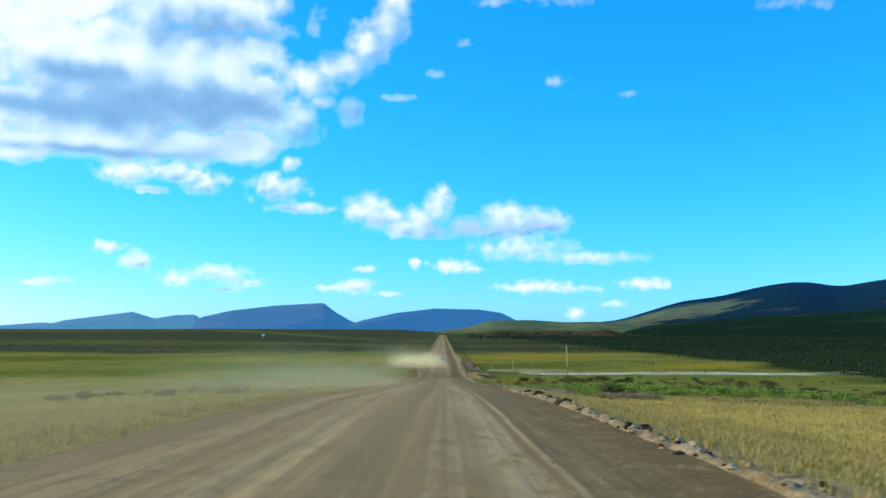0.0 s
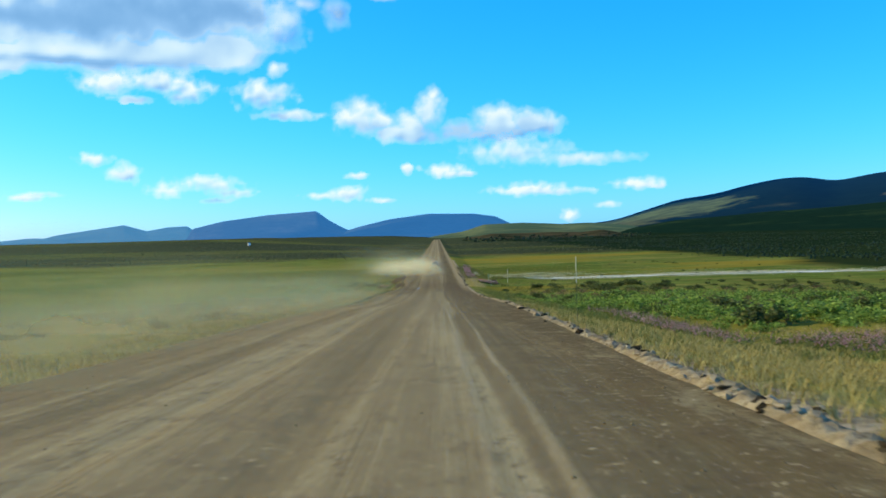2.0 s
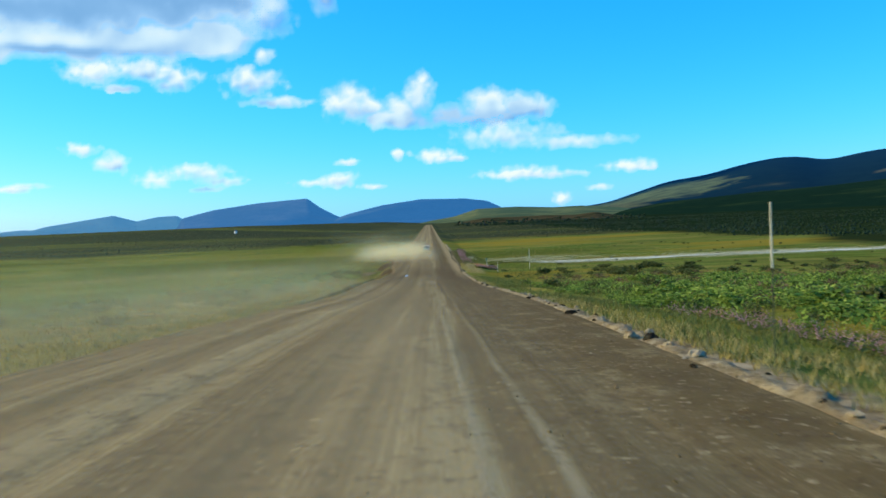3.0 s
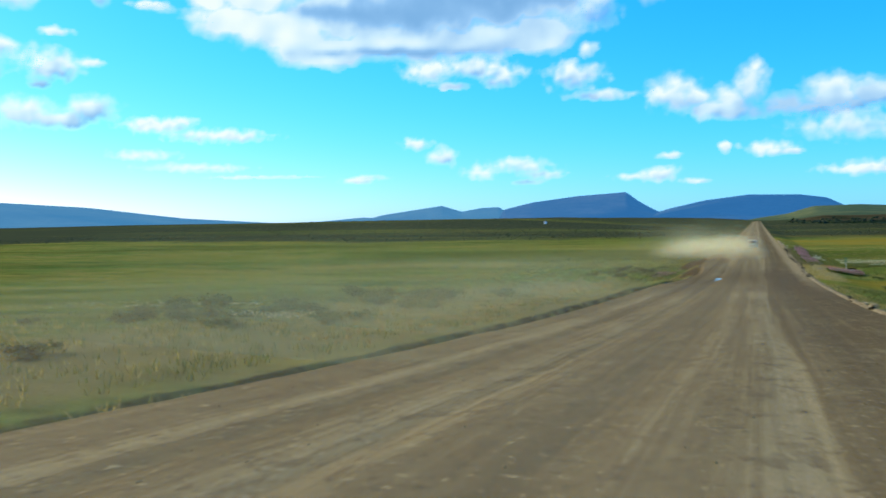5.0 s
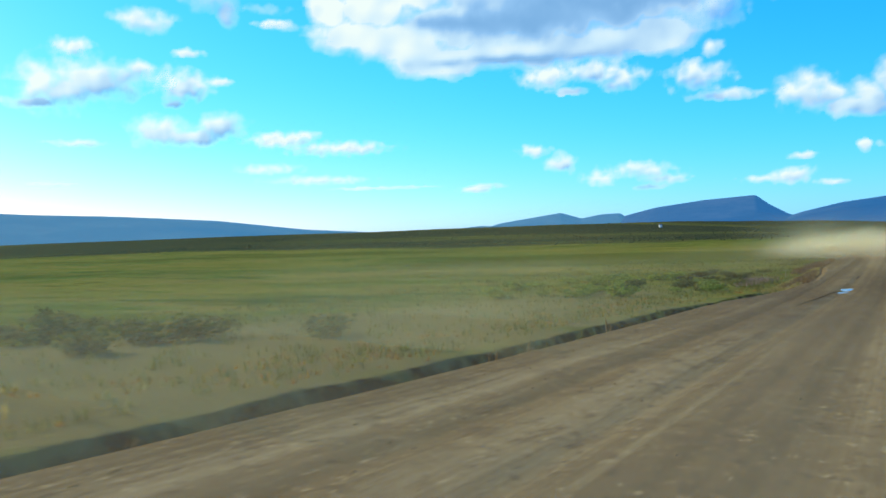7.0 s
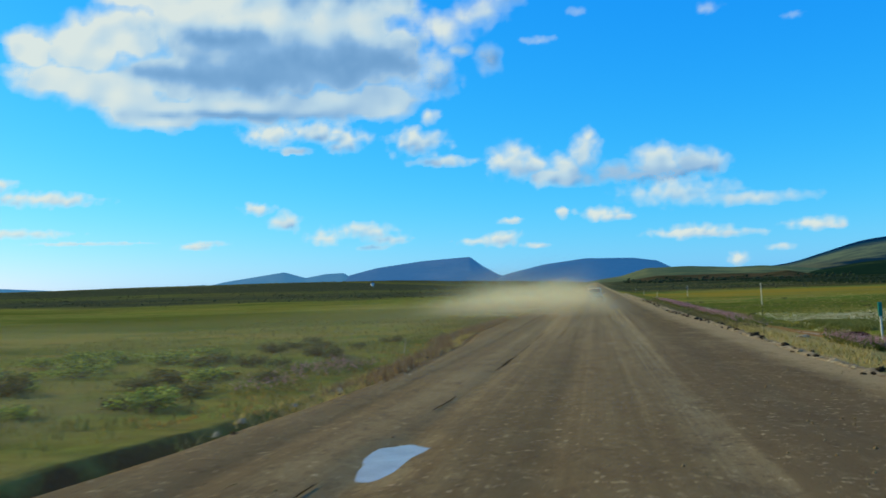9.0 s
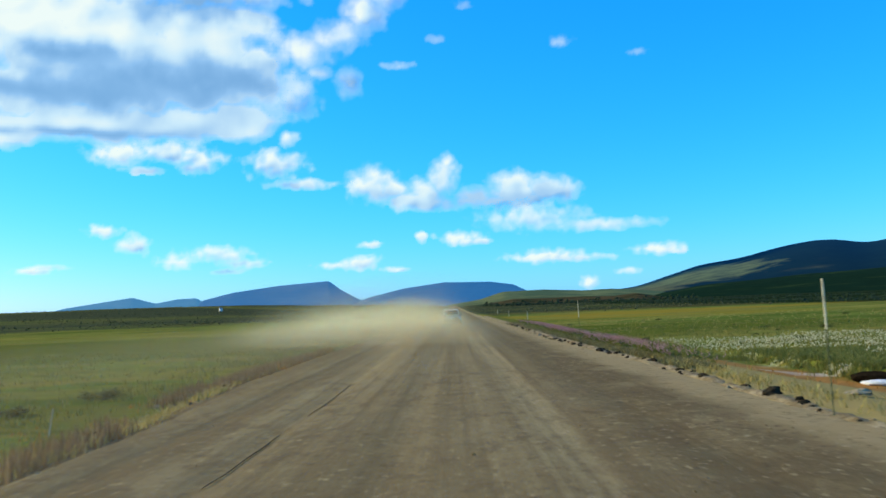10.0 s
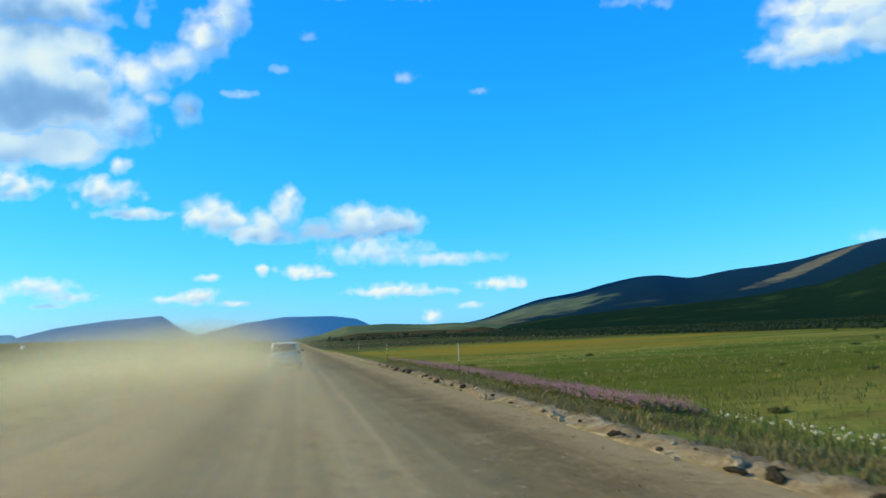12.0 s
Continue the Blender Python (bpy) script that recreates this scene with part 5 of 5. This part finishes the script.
for s in (-1, 1):
    for y0, y1, t0, t1 in ((-1.3, -0.45, -1.2, -0.5), (-0.38, 0.75, -0.35, 0.3)):
        bm = bmesh.new()
        q = [(s * 0.705, y0, 1.04), (s * 0.705, y1, 1.04), (s * 0.7, t1, 1.42), (s * 0.7, t0, 1.42)]
        loft(bm, [q, [(x + s * 0.012, y, z) for x, y, z in q]])
        part("side_window", bm, M_GLASS, car)
    bm = bmesh.new()
    box(bm, 0.14, 0.10, 0.34, (s * 0.78, -1.93, 0.86), 0.03)
    part("tail_lamp", bm, M_LAMP, car, "red tail lamp")
    bm = bmesh.new()
    box(bm, 0.2, 0.1, 0.13, (s * 0.99, 0.62, 1.06), 0.035)
    part("mirror", bm, M_PLASTIC, car, "dark wing mirror")
    for y in (-1.28, 1.3):
        bm = bmesh.new()
        m = bmesh.ops.create_cone(bm, cap_ends=True, segments=24, radius1=0.32, radius2=0.32, depth=0.2, matrix=Matrix.Translation((s * 0.82, y, 0.32)) @ Matrix.Rotation(radians(90), 4, "Y"))
        bmesh.ops.bevel(bm, geom=[e for e in bm.edges if len(e.link_faces) == 2 and e.calc_face_angle() > 1], offset=0.03, segments=2, affect="EDGES")
        tyre = part("wheel", bm, M_TYRE, car, "dusty black tyre")
        bm = bmesh.new()
        bmesh.ops.create_cone(bm, cap_ends=True, segments=16, radius1=0.2, radius2=0.17, depth=0.03, matrix=Matrix.Translation((s * 0.93, y, 0.32)) @ Matrix.Rotation(radians(90 * s), 4, "Y"))
        part("rim", bm, M_RIM, tyre, "grey wheel rim")
bm = bmesh.new()
box(bm, 1.66, 0.14, 0.24, (0, -2.04, 0.46), 0.05)
part("rear_bumper", bm, M_PAINT, car)
bm = bmesh.new()
box(bm, 1.2, 0.06, 0.08, (0, -2.1, 0.36), 0.02)
part("bumper_trim", bm, M_PLASTIC, car, "dark plastic trim")
bm = bmesh.new()
box(bm, 0.52, 0.02, 0.11, (0, -2.06, 0.76), 0.004)
part("plate", bm, M_PLATE, car, "pale blank plate")
bm = bmesh.new()
box(bm, 1.12, 0.16, 0.04, (0, -1.66, 1.5), 0.015)
part("spoiler", bm, M_PAINT, car)
car.matrix_basis = pose(-0.45, 240.0, float(road_z(240)) + 0.03, 0, 0, 0)
tagged(car, "dusty white hatchback car on the gravel road", "car")


# ---- dust ----
def dust_material(name, tone, grain):
    """Fine dust in the air: thin, pale brown, lit by the sun from both sides."""
    k = Mat(name, 1, 0)
    n = k.noise(0.12, 5, 0.55, grain)
    n2 = k.noise(0.03, 4, 0.6)
    d = k.math("MULTIPLY", k.attr("dustiness"), k.ramp(n, (0.30, 0.35), (0.70, 1.0)))
    d = k.math("MULTIPLY", d, k.ramp(n2, (0.35, 0.6), (0.6, 1.0)))
    di, tl = k.n.new("ShaderNodeBsdfDiffuse"), k.n.new("ShaderNodeBsdfTranslucent")
    for q in (di, tl):
        q.inputs[0].default_value = (*tone, 1)
    m1, m2, tr = k.n.new("ShaderNodeMixShader"), k.n.new("ShaderNodeMixShader"), k.n.new("ShaderNodeBsdfTransparent")
    m1.inputs[0].default_value = 0.35
    k.l.new(di.outputs[0], m1.inputs[1])
    k.l.new(tl.outputs[0], m1.inputs[2])
    k.l.new(d, m2.inputs[0])
    k.l.new(tr.outputs[0], m2.inputs[1])
    k.l.new(m1.outputs[0], m2.inputs[2])
    k.l.new(m2.outputs[0], k.n["Material Output"].inputs[0])
    return k.m


M_DUST = dust_material("low_road_dust", (0.78, 0.63, 0.32), (5, 0.25, 1))
M_BILLOW = dust_material("rising_road_dust", (0.89, 0.75, 0.40), (1, 0.35, 1))
M_DRIFT = dust_material("drifting_road_dust", (0.93, 0.69, 0.27), (1, 0.35, 1))


def dust_density(x, y):
    """How thick the dust hangs over each spot: most over the wheel tracks and downwind of them, to the left."""
    along = np.interp(y, [4, 14, 28, 60, 110, 125, 140, 176, 194, 218, 255, 300, 350], [0.7, 0.9, 0.8, 0.62, 0.5, 0.3, 0.10, 0.5, 0.75, 0.7, 0.5, 0.15, 0])
    early = np.interp(x, [-60, -34, -14, -8, -5, -2, 0, 1.0, 2.0], [0, 0.28, 0.44, 0.46, 0.30, 0.32, 0.36, 0.16, 0.0])
    late = np.interp(x, [-30, -16, -8, -2, 0.6, 1.6, 2.6], [0, 0.22, 0.8, 1.0, 0.7, 0.1, 0.0])
    k = smooth(170, 198, y)
    return along * (early * (1 - k) + late * k)


def dust_layer(height, strength):
    xs, ys = np.linspace(-60, 3.6, 54), np.linspace(3, 350, 204)
    X, Y = np.meshgrid(xs, ys)
    Z = np.maximum(road_z(Y), np.maximum(ground_z(X, Y), road_z(Y) - 0.5 - 0.02 * np.abs(X))) + height * (1 + 0.03 * wave(X, Y, 9.0, height))
    v = np.stack([X, Y, Z], -1).reshape(-1, 3)
    w = len(xs)
    i = (np.arange(len(ys) - 1)[:, None] * w + np.arange(w - 1)).ravel()
    me = quads("dust_veil", v, np.stack([i, i + 1, i + w + 1, i + w], -1))
    me.attributes.new("dustiness", "FLOAT", "POINT").data.foreach_set("value", (dust_density(X, Y) * strength).ravel().astype(np.float32))
    return thing("dust_veil", me, M_DUST, "thin veil of pale road dust hanging low", "dust", kind="stuff")


for height, strength in ((0.25, 0.55), (0.5, 0.55), (0.75, 0.55)):
    dust_layer(height, strength)


def dust_plume(x, y, w, h, turn, strength, material=M_BILLOW, skew=0.0):
    """A billow behind the car, soft at its rim; skew thickens it towards the road."""
    us, vs = np.linspace(-1, 1, 40), np.linspace(0, 1, 24)
    U, V = np.meshgrid(us, vs)
    bulge = 0.015 * w * (wave(U * 3, V * 4, 1.0, x) + 1 - U * U)
    c, s = math.cos(radians(turn)), math.sin(radians(turn))
    X, Y = x + U * w * c - bulge * s, y + U * w * s + bulge * c
    v = np.stack([X, Y, road_z(Y) - 0.1 + V * h * (1 + 0.08 * np.sin(U * 5 + x))], -1).reshape(-1, 3)
    n = len(us)
    i = (np.arange(len(vs) - 1)[:, None] * n + np.arange(n - 1)).ravel()
    me = quads("dust_billow", v, np.stack([i, i + 1, i + n + 1, i + n], -1))
    d = np.clip(1 - U ** 2, 0, 1) ** 1.5 * (1 + skew * U) * np.clip(1 - V, 0, 1) ** 0.9 * strength
    me.attributes.new("dustiness", "FLOAT", "POINT").data.foreach_set("value", d.ravel().astype(np.float32))
    return thing("dust_billow", me, material, "billow of pale dust thrown up by the car", "dust", kind="stuff")


# the plume behind the car, thickest and tallest close to it, thinning out over the verge
for i in range(13):
    y = 200 + 3.1 * i
    half = 9.5 + 1.5 * (i % 3) - 0.2 * i
    dust_plume(2.8 - 0.18 * i - 0.82 * half, y, half, 1.4 + 0.13 * i + 0.25 * (i % 2), -33 - 3 * (i % 3), 0.42 + 0.03 * i)
for x, y, w, h, turn, strength in ((-9, 222, 12, 2.2, -38, 0.5), (-6.2, 230, 6.5, 2.6, -30, 0.8), (-3.4, 234, 5.5, 2.6, -28, 0.7), (-4.8, 238.6, 5.0, 2.9, -24, 0.9), (-9, 249, 12, 4.6, -34, 0.65), (-13, 266, 19, 6.2, -30, 0.5)):
    dust_plume(x, y, w, h, turn, strength)
# dust of the cars before, drifting off the road to the left
for i in range(12):
    half = 9.0 + 1.2 * (i % 3)
    dust_plume(-2.4 - half, 46 + 8 * i, half, 2.5 + 0.5 * (i % 2), -14 - 4 * (i % 3), 0.6 if i < 8 else 0.36, M_DRIFT, 0.4)
